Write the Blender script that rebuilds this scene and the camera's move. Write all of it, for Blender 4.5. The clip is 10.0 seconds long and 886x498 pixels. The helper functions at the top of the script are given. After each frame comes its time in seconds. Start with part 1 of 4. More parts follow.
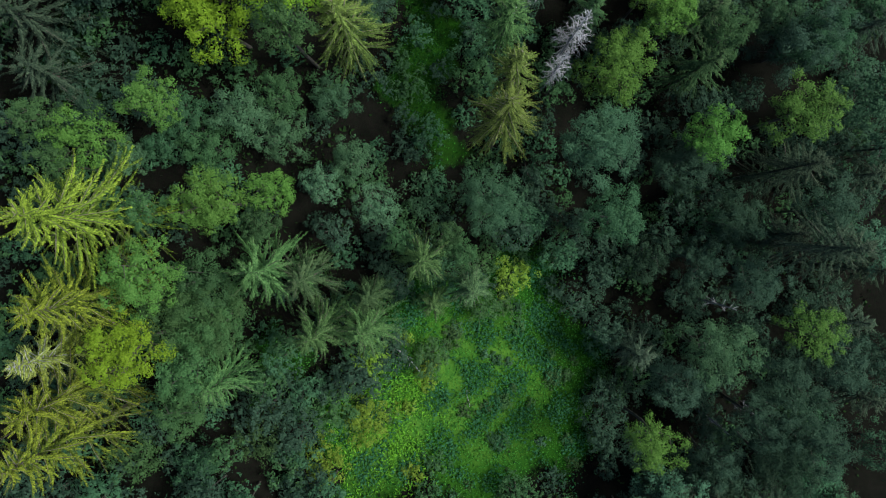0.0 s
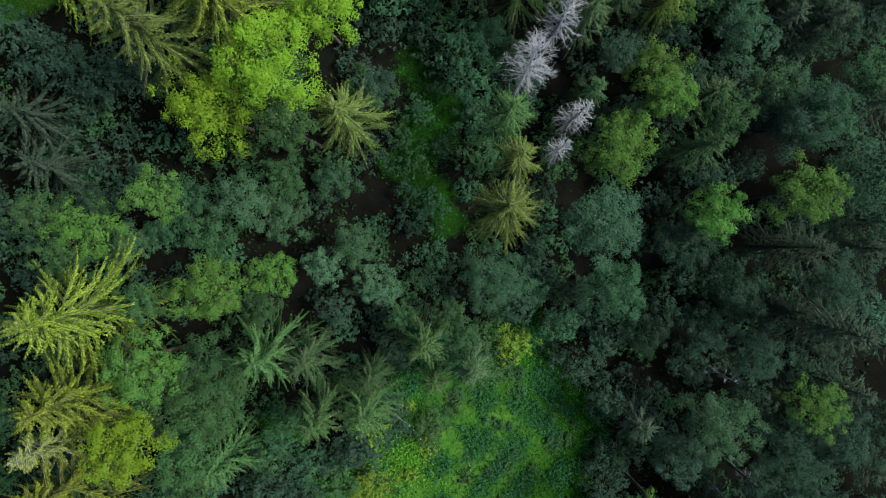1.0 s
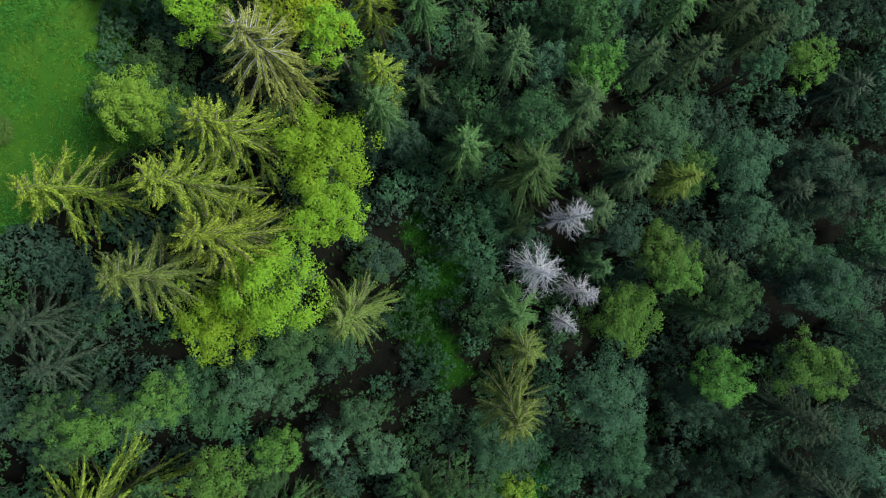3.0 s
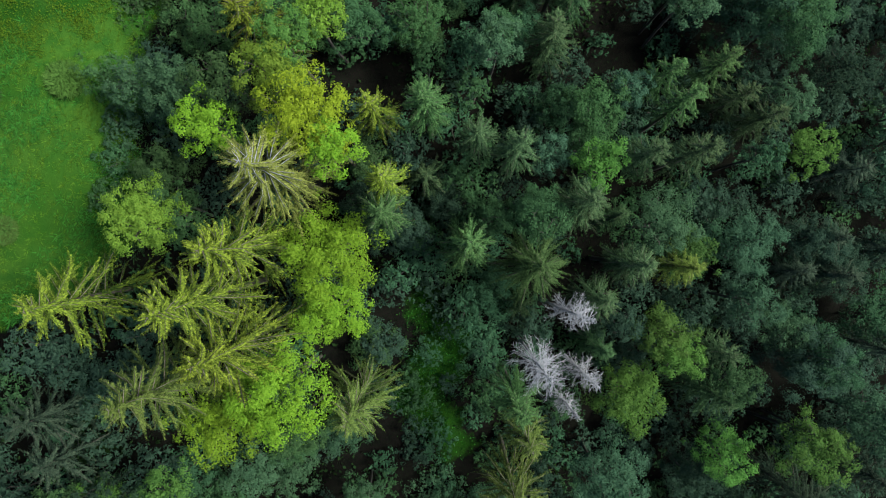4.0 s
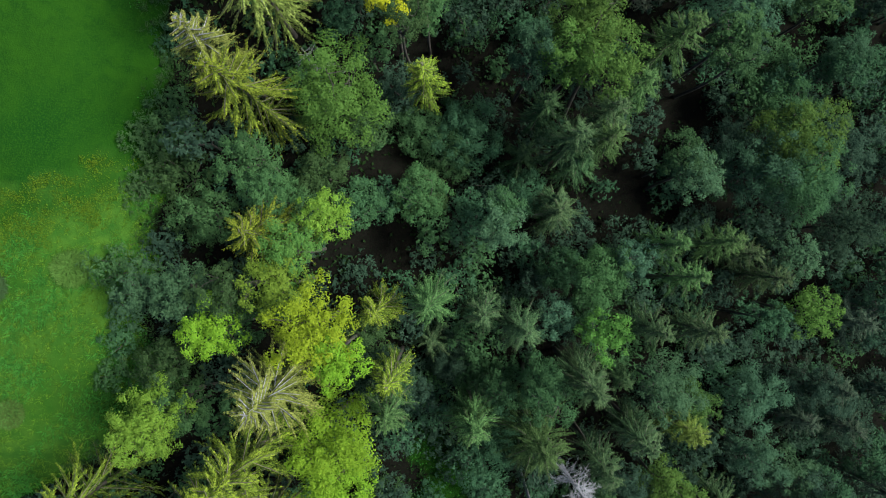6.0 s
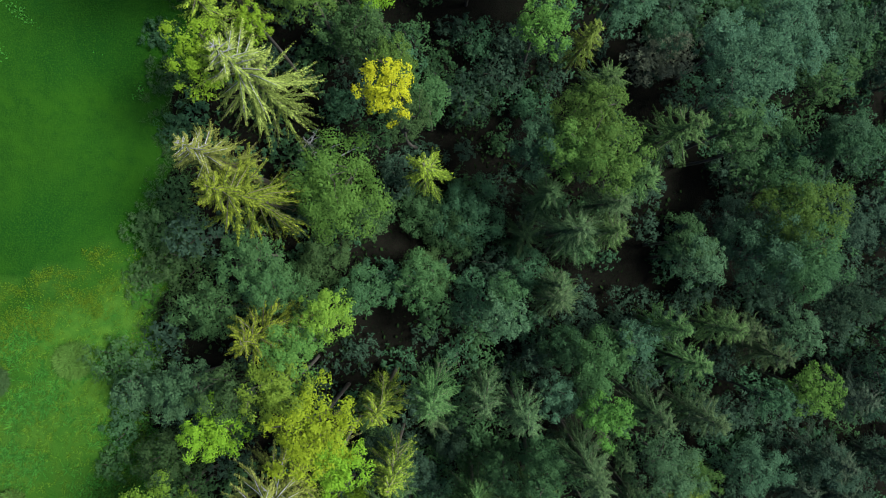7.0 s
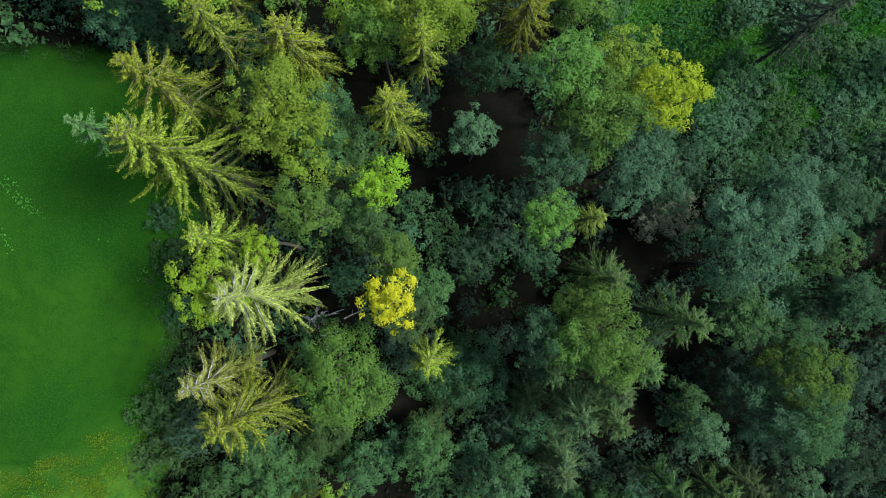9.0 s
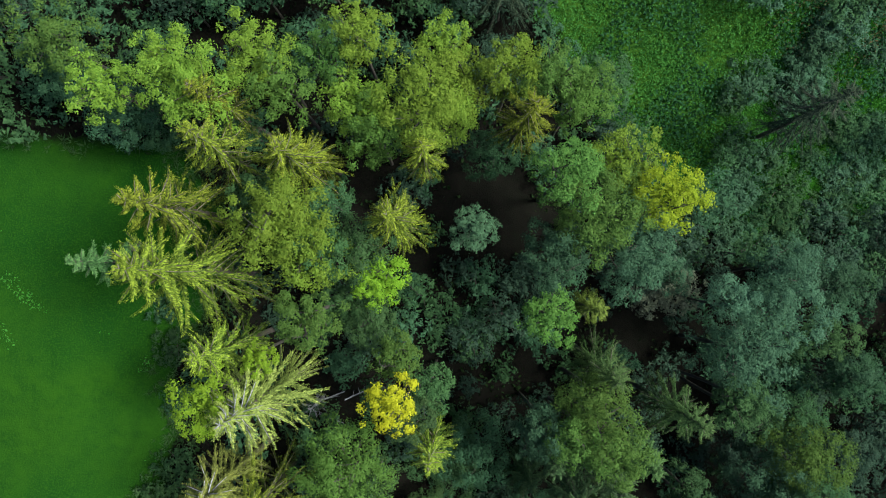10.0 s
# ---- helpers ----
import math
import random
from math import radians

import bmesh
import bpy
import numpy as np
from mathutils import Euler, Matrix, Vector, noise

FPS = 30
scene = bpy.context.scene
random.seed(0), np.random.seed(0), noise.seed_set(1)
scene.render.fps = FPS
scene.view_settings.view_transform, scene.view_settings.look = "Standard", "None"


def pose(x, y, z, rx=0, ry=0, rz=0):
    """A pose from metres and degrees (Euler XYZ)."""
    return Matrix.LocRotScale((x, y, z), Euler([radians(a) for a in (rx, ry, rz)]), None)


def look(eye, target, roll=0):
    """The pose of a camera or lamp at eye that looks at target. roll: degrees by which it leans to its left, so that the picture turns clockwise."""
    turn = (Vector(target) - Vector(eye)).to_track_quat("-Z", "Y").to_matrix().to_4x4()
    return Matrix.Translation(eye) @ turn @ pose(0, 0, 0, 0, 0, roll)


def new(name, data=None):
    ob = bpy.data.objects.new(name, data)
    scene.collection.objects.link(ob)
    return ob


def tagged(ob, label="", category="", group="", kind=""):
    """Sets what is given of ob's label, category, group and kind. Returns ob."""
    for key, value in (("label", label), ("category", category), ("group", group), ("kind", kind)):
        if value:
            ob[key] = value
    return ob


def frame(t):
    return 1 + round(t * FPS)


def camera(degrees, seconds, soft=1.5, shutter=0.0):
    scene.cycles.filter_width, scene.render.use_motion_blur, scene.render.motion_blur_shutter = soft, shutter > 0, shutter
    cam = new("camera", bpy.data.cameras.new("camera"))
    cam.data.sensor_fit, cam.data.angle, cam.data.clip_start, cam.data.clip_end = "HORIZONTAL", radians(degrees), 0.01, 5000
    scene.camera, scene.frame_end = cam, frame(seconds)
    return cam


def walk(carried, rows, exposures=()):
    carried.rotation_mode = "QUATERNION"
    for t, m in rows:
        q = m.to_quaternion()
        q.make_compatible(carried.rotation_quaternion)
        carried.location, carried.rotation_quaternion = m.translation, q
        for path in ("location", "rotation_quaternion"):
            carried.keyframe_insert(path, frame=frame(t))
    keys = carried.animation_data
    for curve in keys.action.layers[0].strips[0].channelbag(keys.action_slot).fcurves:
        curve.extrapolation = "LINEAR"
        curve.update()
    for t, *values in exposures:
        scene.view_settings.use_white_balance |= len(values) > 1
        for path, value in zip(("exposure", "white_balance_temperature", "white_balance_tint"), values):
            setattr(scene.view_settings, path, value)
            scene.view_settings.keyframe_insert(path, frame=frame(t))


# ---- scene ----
cam = camera(60.3, 10.0, 1.1)
METRES, EYE, TILT, LEAN, TURN = 60.0, 76.0, -91.8, 0.0, 0.0
ROWS = [
    (0.0, 0.0, 0.0, 0.0, 0.0, 0.0, -0.0),
    (0.5, 0.0008, -0.0013, 0.05, 0.08, 0.17, -0.03),
    (1.0, 0.0005, -0.0025, 0.1027, 0.14, 0.35, -0.08),
    (1.5, -0.0003, -0.0034, 0.1561, 0.18, 0.57, -0.11),
    (2.0, -0.0028, -0.0045, 0.2108, 0.16, 0.79, -0.15),
    (2.5, -0.005, -0.0063, 0.267, 0.16, 0.96, -0.2),
    (4.0, -0.0106, -0.0126, 0.4274, 0.2, 1.39, -0.24),
    (4.5, -0.0121, -0.0146, 0.4766, 0.22, 1.54, -0.24),
    (5.0, -0.0126, -0.0166, 0.5258, 0.29, 1.64, -0.27),
    (5.5, -0.0139, -0.0184, 0.5739, 0.3, 1.77, -0.28),
    (7.0, -0.0147, -0.0245, 0.7152, 0.47, 2.19, -0.28),
    (7.5, -0.0152, -0.0269, 0.7622, 0.52, 2.32, -0.31),
    (8.0, -0.0154, -0.0295, 0.8094, 0.58, 2.45, -0.36),
    (8.5, -0.016, -0.032, 0.8572, 0.61, 2.59, -0.41),
    (9.0, -0.0168, -0.0343, 0.9045, 0.65, 2.79, -0.42),
    (9.5, -0.0169, -0.0369, 0.9513, 0.71, 2.97, -0.43),
    (10.0, -0.0177, -0.0396, 0.9989, 0.7, 3.09, -0.46),
]
walk(cam, [(t, pose(0, 0, EYE, TILT, LEAN, TURN) @ pose(METRES * x, METRES * y, METRES * z, 90 + pitch, roll, yaw)) for t, x, y, z, yaw, pitch, roll in ROWS], ((0.0, 1.52, 5900, 6), (10.0, 1.82, 6050, 6)))

# ---- light ----
SUN_AZ, SUN_EL = radians(6.0), radians(54.0)
sun_from = Vector((math.cos(SUN_EL) * math.cos(SUN_AZ), math.cos(SUN_EL) * math.sin(SUN_AZ), math.sin(SUN_EL)))
sun = new("sun", bpy.data.lights.new("sun", "SUN"))
sun.data.energy, sun.data.angle, sun.data.color = 3.3, radians(18.0), (1.0, 0.91, 0.74)
sun.matrix_world = look(sun_from * 200, (0, 0, 0))
world = bpy.data.worlds.new("world")
scene.world = world
world.use_nodes = True
sky = world.node_tree.nodes.new("ShaderNodeTexSky")
sky.sky_type, sky.sun_disc = "NISHITA", False
sky.sun_elevation, sky.sun_rotation = SUN_EL, math.atan2(sun_from.x, sun_from.y)
sky.air_density, sky.dust_density = 1.0, 3.0
back = world.node_tree.nodes["Background"]
world.node_tree.links.new(sky.outputs[0], back.inputs[0])
back.inputs[1].default_value = 0.055

# ---- materials ----
def shader(name):
    mat = bpy.data.materials.new(name)
    mat.use_nodes = True
    nt = mat.node_tree
    return mat, nt, nt.nodes["Principled BSDF"], nt.nodes["Material Output"]


def node(nt, kind, links=(), **values):
    n = nt.nodes.new(kind)
    for k, v in values.items():
        setattr(n, k, v)
    for sock, src in links:
        if isinstance(src, bpy.types.NodeSocket):
            nt.links.new(src, n.inputs[sock])
        else:
            n.inputs[sock].default_value = src
    return n


def blend(nt, fac, a, b, mode="MIX"):
    n = node(nt, "ShaderNodeMix", data_type="RGBA", blend_type=mode)
    for sock, src in ((0, fac), (6, a), (7, b)):
        if isinstance(src, bpy.types.NodeSocket):
            nt.links.new(src, n.inputs[sock])
        else:
            n.inputs[sock].default_value = src if sock == 0 else (*src, 1)
    return n.outputs[2]


def ramp(nt, src, lo, hi):
    n = node(nt, "ShaderNodeMapRange", [(0, src), (1, lo), (2, hi)])
    return n.outputs[0]


def foliage(name, dark, mid, light, through_leaf=0.24, gloss=0.6, age_and_light=False):
    """Leaves: every leaf its own shade, patches of older and younger leaf, a little light let through."""
    mat, nt, bsdf, out = shader(name)
    geo = node(nt, "ShaderNodeNewGeometry")
    info = node(nt, "ShaderNodeObjectInfo")
    isle = geo.outputs["Random Per Island"]
    pos = geo.outputs["Position"]
    patch = node(nt, "ShaderNodeTexNoise", [("Vector", pos), ("Scale", 0.55), ("Detail", 3.0)])
    fine = node(nt, "ShaderNodeTexNoise", [("Vector", pos), ("Scale", 9.0), ("Detail", 2.0)])
    c = blend(nt, ramp(nt, isle, 0.0, 1.0), dark, light)
    c = blend(nt, ramp(nt, patch.outputs[0], 0.38, 0.64), c, mid)
    c = blend(nt, 0.55, c, blend(nt, ramp(nt, fine.outputs[0], 0.35, 0.65), dark, light))
    c = blend(nt, 0.25, c, mid)
    # young mixes paler needle tips with light painted in towards the treetop
    if age_and_light:
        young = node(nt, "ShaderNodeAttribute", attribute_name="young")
        old_shaded = tuple(0.62 * v for v in dark)
        c = blend(nt, ramp(nt, young.outputs["Fac"], 0.05, 0.70), old_shaded, c)
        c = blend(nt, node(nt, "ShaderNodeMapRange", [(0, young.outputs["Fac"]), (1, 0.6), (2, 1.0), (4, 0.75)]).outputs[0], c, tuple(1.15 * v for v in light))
    tree = node(nt, "ShaderNodeHueSaturation", [("Color", c), ("Saturation", 1.0)])
    nt.links.new(node(nt, "ShaderNodeMapRange", [(0, info.outputs["Random"]), (3, 0.490), (4, 0.516)]).outputs[0], tree.inputs["Hue"])
    nt.links.new(node(nt, "ShaderNodeMapRange", [(0, info.outputs["Random"]), (3, 0.74), (4, 1.24)]).outputs[0], tree.inputs["Value"])
    col = tree.outputs[0]
    nt.links.new(col, bsdf.inputs["Base Color"])
    bsdf.inputs["Roughness"].default_value = gloss
    bsdf.inputs["Specular IOR Level"].default_value = 0.03
    trans = node(nt, "ShaderNodeBsdfTranslucent", [("Color", col)])
    mix = node(nt, "ShaderNodeMixShader", [(0, through_leaf), (1, bsdf.outputs[0]), (2, trans.outputs[0])])
    nt.links.new(mix.outputs[0], out.inputs[0])
    return mat


def bark(name, dark, light, scale=6.0):
    mat, nt, bsdf, out = shader(name)
    tex = node(nt, "ShaderNodeTexCoord")
    grain = node(nt, "ShaderNodeTexNoise", [("Vector", node(nt, "ShaderNodeMapping", [("Vector", tex.outputs["Object"]), ("Scale", (1, 1, 0.25))]).outputs[0]), ("Scale", scale), ("Detail", 6.0)])
    stain = node(nt, "ShaderNodeTexNoise", [("Vector", tex.outputs["Object"]), ("Scale", 0.7), ("Detail", 3.0)])
    c = blend(nt, ramp(nt, grain.outputs[0], 0.35, 0.65), dark, light)
    c = blend(nt, ramp(nt, stain.outputs[0], 0.5, 0.75), c, tuple(0.6 * v for v in dark))
    nt.links.new(c, bsdf.inputs["Base Color"])
    bsdf.inputs["Roughness"].default_value = 0.9
    bump = node(nt, "ShaderNodeBump", [("Height", grain.outputs[0]), ("Strength", 0.6), ("Distance", 0.03)])
    nt.links.new(bump.outputs[0], bsdf.inputs["Normal"])
    return mat


LEAF = {
    "y": foliage("leaf_yellow_green", (0.049, 0.104, 0.013), (0.084, 0.148, 0.018), (0.142, 0.208, 0.028)),
    "yy": foliage("leaf_bright_yellow_green", (0.056, 0.118, 0.009), (0.095, 0.174, 0.012), (0.160, 0.246, 0.020)),
    "g": foliage("leaf_green", (0.017, 0.046, 0.016), (0.029, 0.066, 0.024), (0.054, 0.098, 0.037)),
    "lg": foliage("leaf_fresh_green", (0.032, 0.086, 0.016), (0.052, 0.122, 0.023), (0.088, 0.168, 0.036)),
    "b": foliage("leaf_blue_green", (0.020, 0.056, 0.026), (0.034, 0.078, 0.040), (0.062, 0.111, 0.057)),
    # d and dd: the green stepped down, the wood's shade put into the colour
    "d": foliage("leaf_dark_green", (0.013, 0.043, 0.022), (0.023, 0.062, 0.030), (0.043, 0.092, 0.044)),
    "dd": foliage("leaf_shaded_green", (0.010, 0.028, 0.019), (0.019, 0.041, 0.026), (0.033, 0.059, 0.037)),
    "bd": foliage("leaf_dull_blue_green", (0.019, 0.054, 0.031), (0.032, 0.076, 0.044), (0.058, 0.115, 0.066)),
    "olive": foliage("leaf_olive", (0.026, 0.070, 0.015), (0.045, 0.098, 0.021), (0.082, 0.142, 0.032)),
    # od: the olive with the same shade in its colour
    "od": foliage("leaf_shaded_olive", (0.017, 0.046, 0.012), (0.031, 0.067, 0.018), (0.060, 0.104, 0.027)),
    # gm and bm: smaller steps of that shade in green and blue-green
    "gm": foliage("leaf_quiet_green", (0.014, 0.044, 0.019), (0.026, 0.065, 0.026), (0.049, 0.099, 0.040)),
    "bm": foliage("leaf_quiet_blue_green", (0.016, 0.048, 0.025), (0.029, 0.069, 0.040), (0.053, 0.105, 0.059)),
    "gold2": foliage("leaf_turning_yellow", (0.077, 0.122, 0.008), (0.125, 0.168, 0.010), (0.198, 0.238, 0.016)),
    "gold": foliage("leaf_golden", (0.150, 0.170, 0.007), (0.240, 0.250, 0.010), (0.360, 0.360, 0.018)),
    "grey": foliage("leaf_grey_green", (0.060, 0.080, 0.055), (0.085, 0.105, 0.070), (0.130, 0.150, 0.105)),
}
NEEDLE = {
    "yg": foliage("needle_yellow_green", (0.026, 0.050, 0.010), (0.074, 0.112, 0.013), (0.190, 0.240, 0.024), 0.08, age_and_light=True),
    "g": foliage("needle_green", (0.022, 0.057, 0.019), (0.040, 0.082, 0.027), (0.071, 0.125, 0.043), 0.08, age_and_light=True),
    "d": foliage("needle_dark_green", (0.016, 0.043, 0.019), (0.030, 0.064, 0.026), (0.057, 0.098, 0.040), 0.08, age_and_light=True),
    "gm": foliage("needle_quiet_green", (0.018, 0.043, 0.020), (0.034, 0.064, 0.027), (0.066, 0.101, 0.045), 0.08, age_and_light=True),
    # dd: needle green again, with deep shade put into the colour
    "dd": foliage("needle_shaded_green", (0.014, 0.028, 0.020), (0.024, 0.042, 0.027), (0.047, 0.066, 0.041), 0.08, age_and_light=True),
    "olive": foliage("needle_olive", (0.045, 0.072, 0.014), (0.072, 0.100, 0.019), (0.108, 0.140, 0.029), 0.08, age_and_light=True),
    "pg": foliage("needle_grey_green", (0.036, 0.065, 0.016), (0.063, 0.102, 0.023), (0.125, 0.171, 0.040), 0.08, age_and_light=True),
    "pale": foliage("needle_pale", (0.072, 0.100, 0.022), (0.126, 0.160, 0.036), (0.220, 0.255, 0.066), 0.08, age_and_light=True),
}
BARK_SPRUCE = bark("spruce_bark", (0.016, 0.014, 0.012), (0.045, 0.039, 0.034))
BARK_LEAF = bark("broadleaf_bark", (0.014, 0.013, 0.011), (0.040, 0.037, 0.033))
BARK_DEAD = bark("bleached_wood", (0.10, 0.108, 0.128), (0.27, 0.285, 0.325), 9.0)
BARK_TWIG = bark("grey_twig", (0.060, 0.054, 0.044), (0.150, 0.138, 0.110), 9.0)
GRASS = foliage("meadow_grass_blade", (0.006, 0.031, 0.007), (0.010, 0.040, 0.008), (0.018, 0.056, 0.010), 0.25, 0.7)
GRASS_DRY = foliage("yellow_grass_blade", (0.036, 0.088, 0.009), (0.056, 0.112, 0.011), (0.092, 0.145, 0.014), 0.25, 0.7)
GRASS_LIME = foliage("lime_grass_blade", (0.045, 0.125, 0.010), (0.075, 0.170, 0.013), (0.120, 0.220, 0.018), 0.3, 0.7)
HERB = foliage("herb_leaf", (0.020, 0.074, 0.014), (0.034, 0.105, 0.016), (0.056, 0.140, 0.020), 0.3, 0.7)
HERB_FRESH = foliage("fresh_herb_leaf", (0.022, 0.096, 0.020), (0.036, 0.135, 0.026), (0.060, 0.180, 0.036), 0.3, 0.7)
WEED = foliage("yellow_weed_leaf", (0.032, 0.098, 0.008), (0.058, 0.130, 0.009), (0.108, 0.172, 0.012), 0.25, 0.7)
DRY = foliage("dry_stalk", (0.030, 0.030, 0.016), (0.050, 0.050, 0.024), (0.085, 0.080, 0.040), 0.2, 0.7)
THICKET = foliage("thicket_leaf", (0.012, 0.052, 0.012), (0.022, 0.075, 0.013), (0.042, 0.110, 0.016), 0.3, 0.7)
NETTLE = foliage("nettle_leaf", (0.010, 0.046, 0.021), (0.017, 0.064, 0.028), (0.032, 0.092, 0.038), 0.3, 0.7)
# green lowered below real fern, to carry the wood floor's shade
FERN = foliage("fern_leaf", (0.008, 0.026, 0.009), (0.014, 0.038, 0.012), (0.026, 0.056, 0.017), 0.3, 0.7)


def ground_material():
    """Needle litter and bare soil under the trees, with shade put into their colour; turf where the sheet's cover
    value says grass.
    """
    mat, nt, bsdf, out = shader("ground_cover")
    geo = node(nt, "ShaderNodeNewGeometry")
    pos = geo.outputs["Position"]
    cover = node(nt, "ShaderNodeAttribute", attribute_name="turf")
    hay = node(nt, "ShaderNodeAttribute", attribute_name="hay")
    big = node(nt, "ShaderNodeTexNoise", [("Vector", pos), ("Scale", 0.16), ("Detail", 5.0)])
    mid = node(nt, "ShaderNodeTexNoise", [("Vector", pos), ("Scale", 1.1), ("Detail", 6.0), ("Roughness", 0.65)])
    fine = node(nt, "ShaderNodeTexNoise", [("Vector", pos), ("Scale", 11.0), ("Detail", 4.0)])
    # far darker than real litter: the wood's shade is in these colours
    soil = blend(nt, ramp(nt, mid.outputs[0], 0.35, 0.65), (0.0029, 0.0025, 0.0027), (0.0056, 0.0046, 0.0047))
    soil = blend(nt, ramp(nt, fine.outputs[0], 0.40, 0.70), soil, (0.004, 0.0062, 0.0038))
    turf = blend(nt, ramp(nt, big.outputs[0], 0.36, 0.62), (0.0046, 0.025, 0.0036), (0.0105, 0.040, 0.0036))
    turf = blend(nt, ramp(nt, mid.outputs[0], 0.42, 0.72), turf, (0.0050, 0.024, 0.0034))
    turf = blend(nt, ramp(nt, fine.outputs[0], 0.45, 0.75), turf, (0.0130, 0.046, 0.0042))
    turf = blend(nt, hay.outputs["Fac"], turf, blend(nt, ramp(nt, mid.outputs[0], 0.4, 0.6), (0.022, 0.068, 0.010), (0.042, 0.100, 0.013)))
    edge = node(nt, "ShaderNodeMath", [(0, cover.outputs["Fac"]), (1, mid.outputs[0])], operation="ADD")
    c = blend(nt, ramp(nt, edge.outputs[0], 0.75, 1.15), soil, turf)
    nt.links.new(c, bsdf.inputs["Base Color"])
    bsdf.inputs["Roughness"].default_value = 0.95
    bsdf.inputs["Specular IOR Level"].default_value = 0.0
    h = node(nt, "ShaderNodeMath", [(0, mid.outputs[0]), (1, fine.outputs[0])], operation="ADD")
    bump = node(nt, "ShaderNodeBump", [("Height", h.outputs[0]), ("Strength", 0.8), ("Distance", 0.08)])
    nt.links.new(bump.outputs[0], bsdf.inputs["Normal"])
    return mat


# ---- the lie of the land ----
SLOPE = [11.76, 13.18, -10.74, -3.14, 10.48, -13.32, -2.59, 4.54, 4.55, 7.9, 0.68, -3.51, 3.17, -1.57, -3.81]


def smooth(a, b, v):
    s = np.clip((v - a) / (b - a), 0, 1)
    return s * s * (3 - 2 * s)


def land(x, y):
    """Height of the hillside: a meadow shelf to the west, falling east into the wood, rising north."""
    x, y = np.asarray(x, float), np.asarray(y, float)
    u, v = np.clip(x, -34, 42) / 30, (np.clip(y, -30, 84) - 28) / 50
    k, z = 0, 0.0
    for i in range(5):
        for j in range(5):
            if i + j <= 4:
                z = z + SLOPE[k] * u ** i * v ** j
                k += 1
    return z + 0.25 * np.sin(0.55 * x + 0.3 * y) * np.sin(0.43 * y - 0.2 * x)


def meadow(x, y):
    rim = -20.4 + 0.9 * np.sin(0.33 * y) + 0.5 * np.sin(0.9 * y + 1) - np.clip(27 - y, 0, None) * 1.5 + np.clip(y - 45, 0, 8) * 0.28
    return smooth(0.8, -0.8, x - rim) * smooth(69, 66.5, y)


def glade(x, y):
    x, y = x + 1.4 * np.sin(0.62 * y + 0.5) + 0.7 * np.sin(1.7 * y), y + 1.4 * np.sin(0.55 * x) + 0.7 * np.sin(1.5 * x + 2)
    a = smooth(1.15, 0.6, np.hypot((x - 5) / 12.5, (y + 15) / 13))
    g = smooth(1.15, 0.8, np.hypot((x - 11) / 7.0, (y - 80) / 7.0))
    # b and e keep turf thin, the dark soil mixed in standing for shade
    b = 0.62 * smooth(1.3, 0.5, np.hypot((x + 1.6) / 3.2, (y - 13) / 9.5))
    c = smooth(1.1, 0.85, np.hypot((x - 27) / 17, (y - 75) / 12.5))
    d = 0.5 * smooth(1.15, 0.7, np.hypot((x + 16) / 3.0, (y + 13) / 4.0))
    e = 0.42 * smooth(1.25, 0.6, np.hypot((x + 27.3) / 2.6, (y - 11.5) / 4.5))
    f = smooth(1.2, 0.6, np.hypot((x + 6.5) / 4.8, (y + 20.5) / 6.5))
    return np.maximum.reduce([a, b, c, d, e, f, g])


def weed_band(x, y):
    """The strip of yellow-flowering weeds that crosses the meadow, in drifts."""
    x, y = x + 0.5 * np.sin(2.3 * y + 1.2 * x) + 0.25 * np.sin(5.1 * x), y + 0.4 * np.sin(1.9 * x + 0.7 * y) + 0.2 * np.sin(4.3 * y + 2.0 * x)
    drifts = ((-22.9, 42.4, 1.5, 0.7), (-24.5, 39.9, 1.7, 0.9), (-27.0, 38.9, 1.3, 0.9), (-28.9, 40.2, 1.8, 0.8), (-29.6, 37.4, 2.0, 1.2), (-25.8, 41.2, 1.4, 0.5))
    return np.maximum.reduce([smooth(1.7, 0.1, np.hypot(((x - a) + 0.5 * (y - b)) / c, ((y - b) - 0.45 * (x - a)) / d)) for a, b, c, d in drifts])


def rough_grass(x, y):
    """Where the meadow is left unmown, south of the weeds."""
    return smooth(0.6, -0.8, y - 39.6 - 0.55 * (x + 26)) * smooth(16, 20, y)


def hay_patch(x, y):
    """Share of yellowing grass on the unmown part, in drifts."""
    drift = 0.5 + 0.5 * np.sin(0.45 * x + 0.9 * np.sin(0.3 * y)) * np.sin(0.38 * y + 0.5)
    return np.maximum(0.6 * weed_band(x, y), rough_grass(x, y) * (0.25 + 0.55 * drift))


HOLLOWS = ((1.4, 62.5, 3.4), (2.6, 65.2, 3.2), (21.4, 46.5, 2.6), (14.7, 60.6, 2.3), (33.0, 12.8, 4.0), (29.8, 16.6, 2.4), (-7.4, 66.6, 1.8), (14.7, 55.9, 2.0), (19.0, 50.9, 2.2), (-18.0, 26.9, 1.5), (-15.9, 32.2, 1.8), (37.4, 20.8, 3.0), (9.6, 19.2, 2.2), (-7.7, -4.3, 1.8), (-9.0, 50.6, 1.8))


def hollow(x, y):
    """Bare litter in the deep gaps, kept free of plants so the shade-darkened soil shows."""
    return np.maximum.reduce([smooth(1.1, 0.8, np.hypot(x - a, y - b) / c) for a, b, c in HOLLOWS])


def clumps(x, y):
    return smooth(0.35, 0.75, 0.5 + 0.5 * np.sin(0.9 * x + 1.7 * np.sin(0.5 * y)) * np.sin(0.8 * y + 1.4 * np.sin(0.6 * x)))


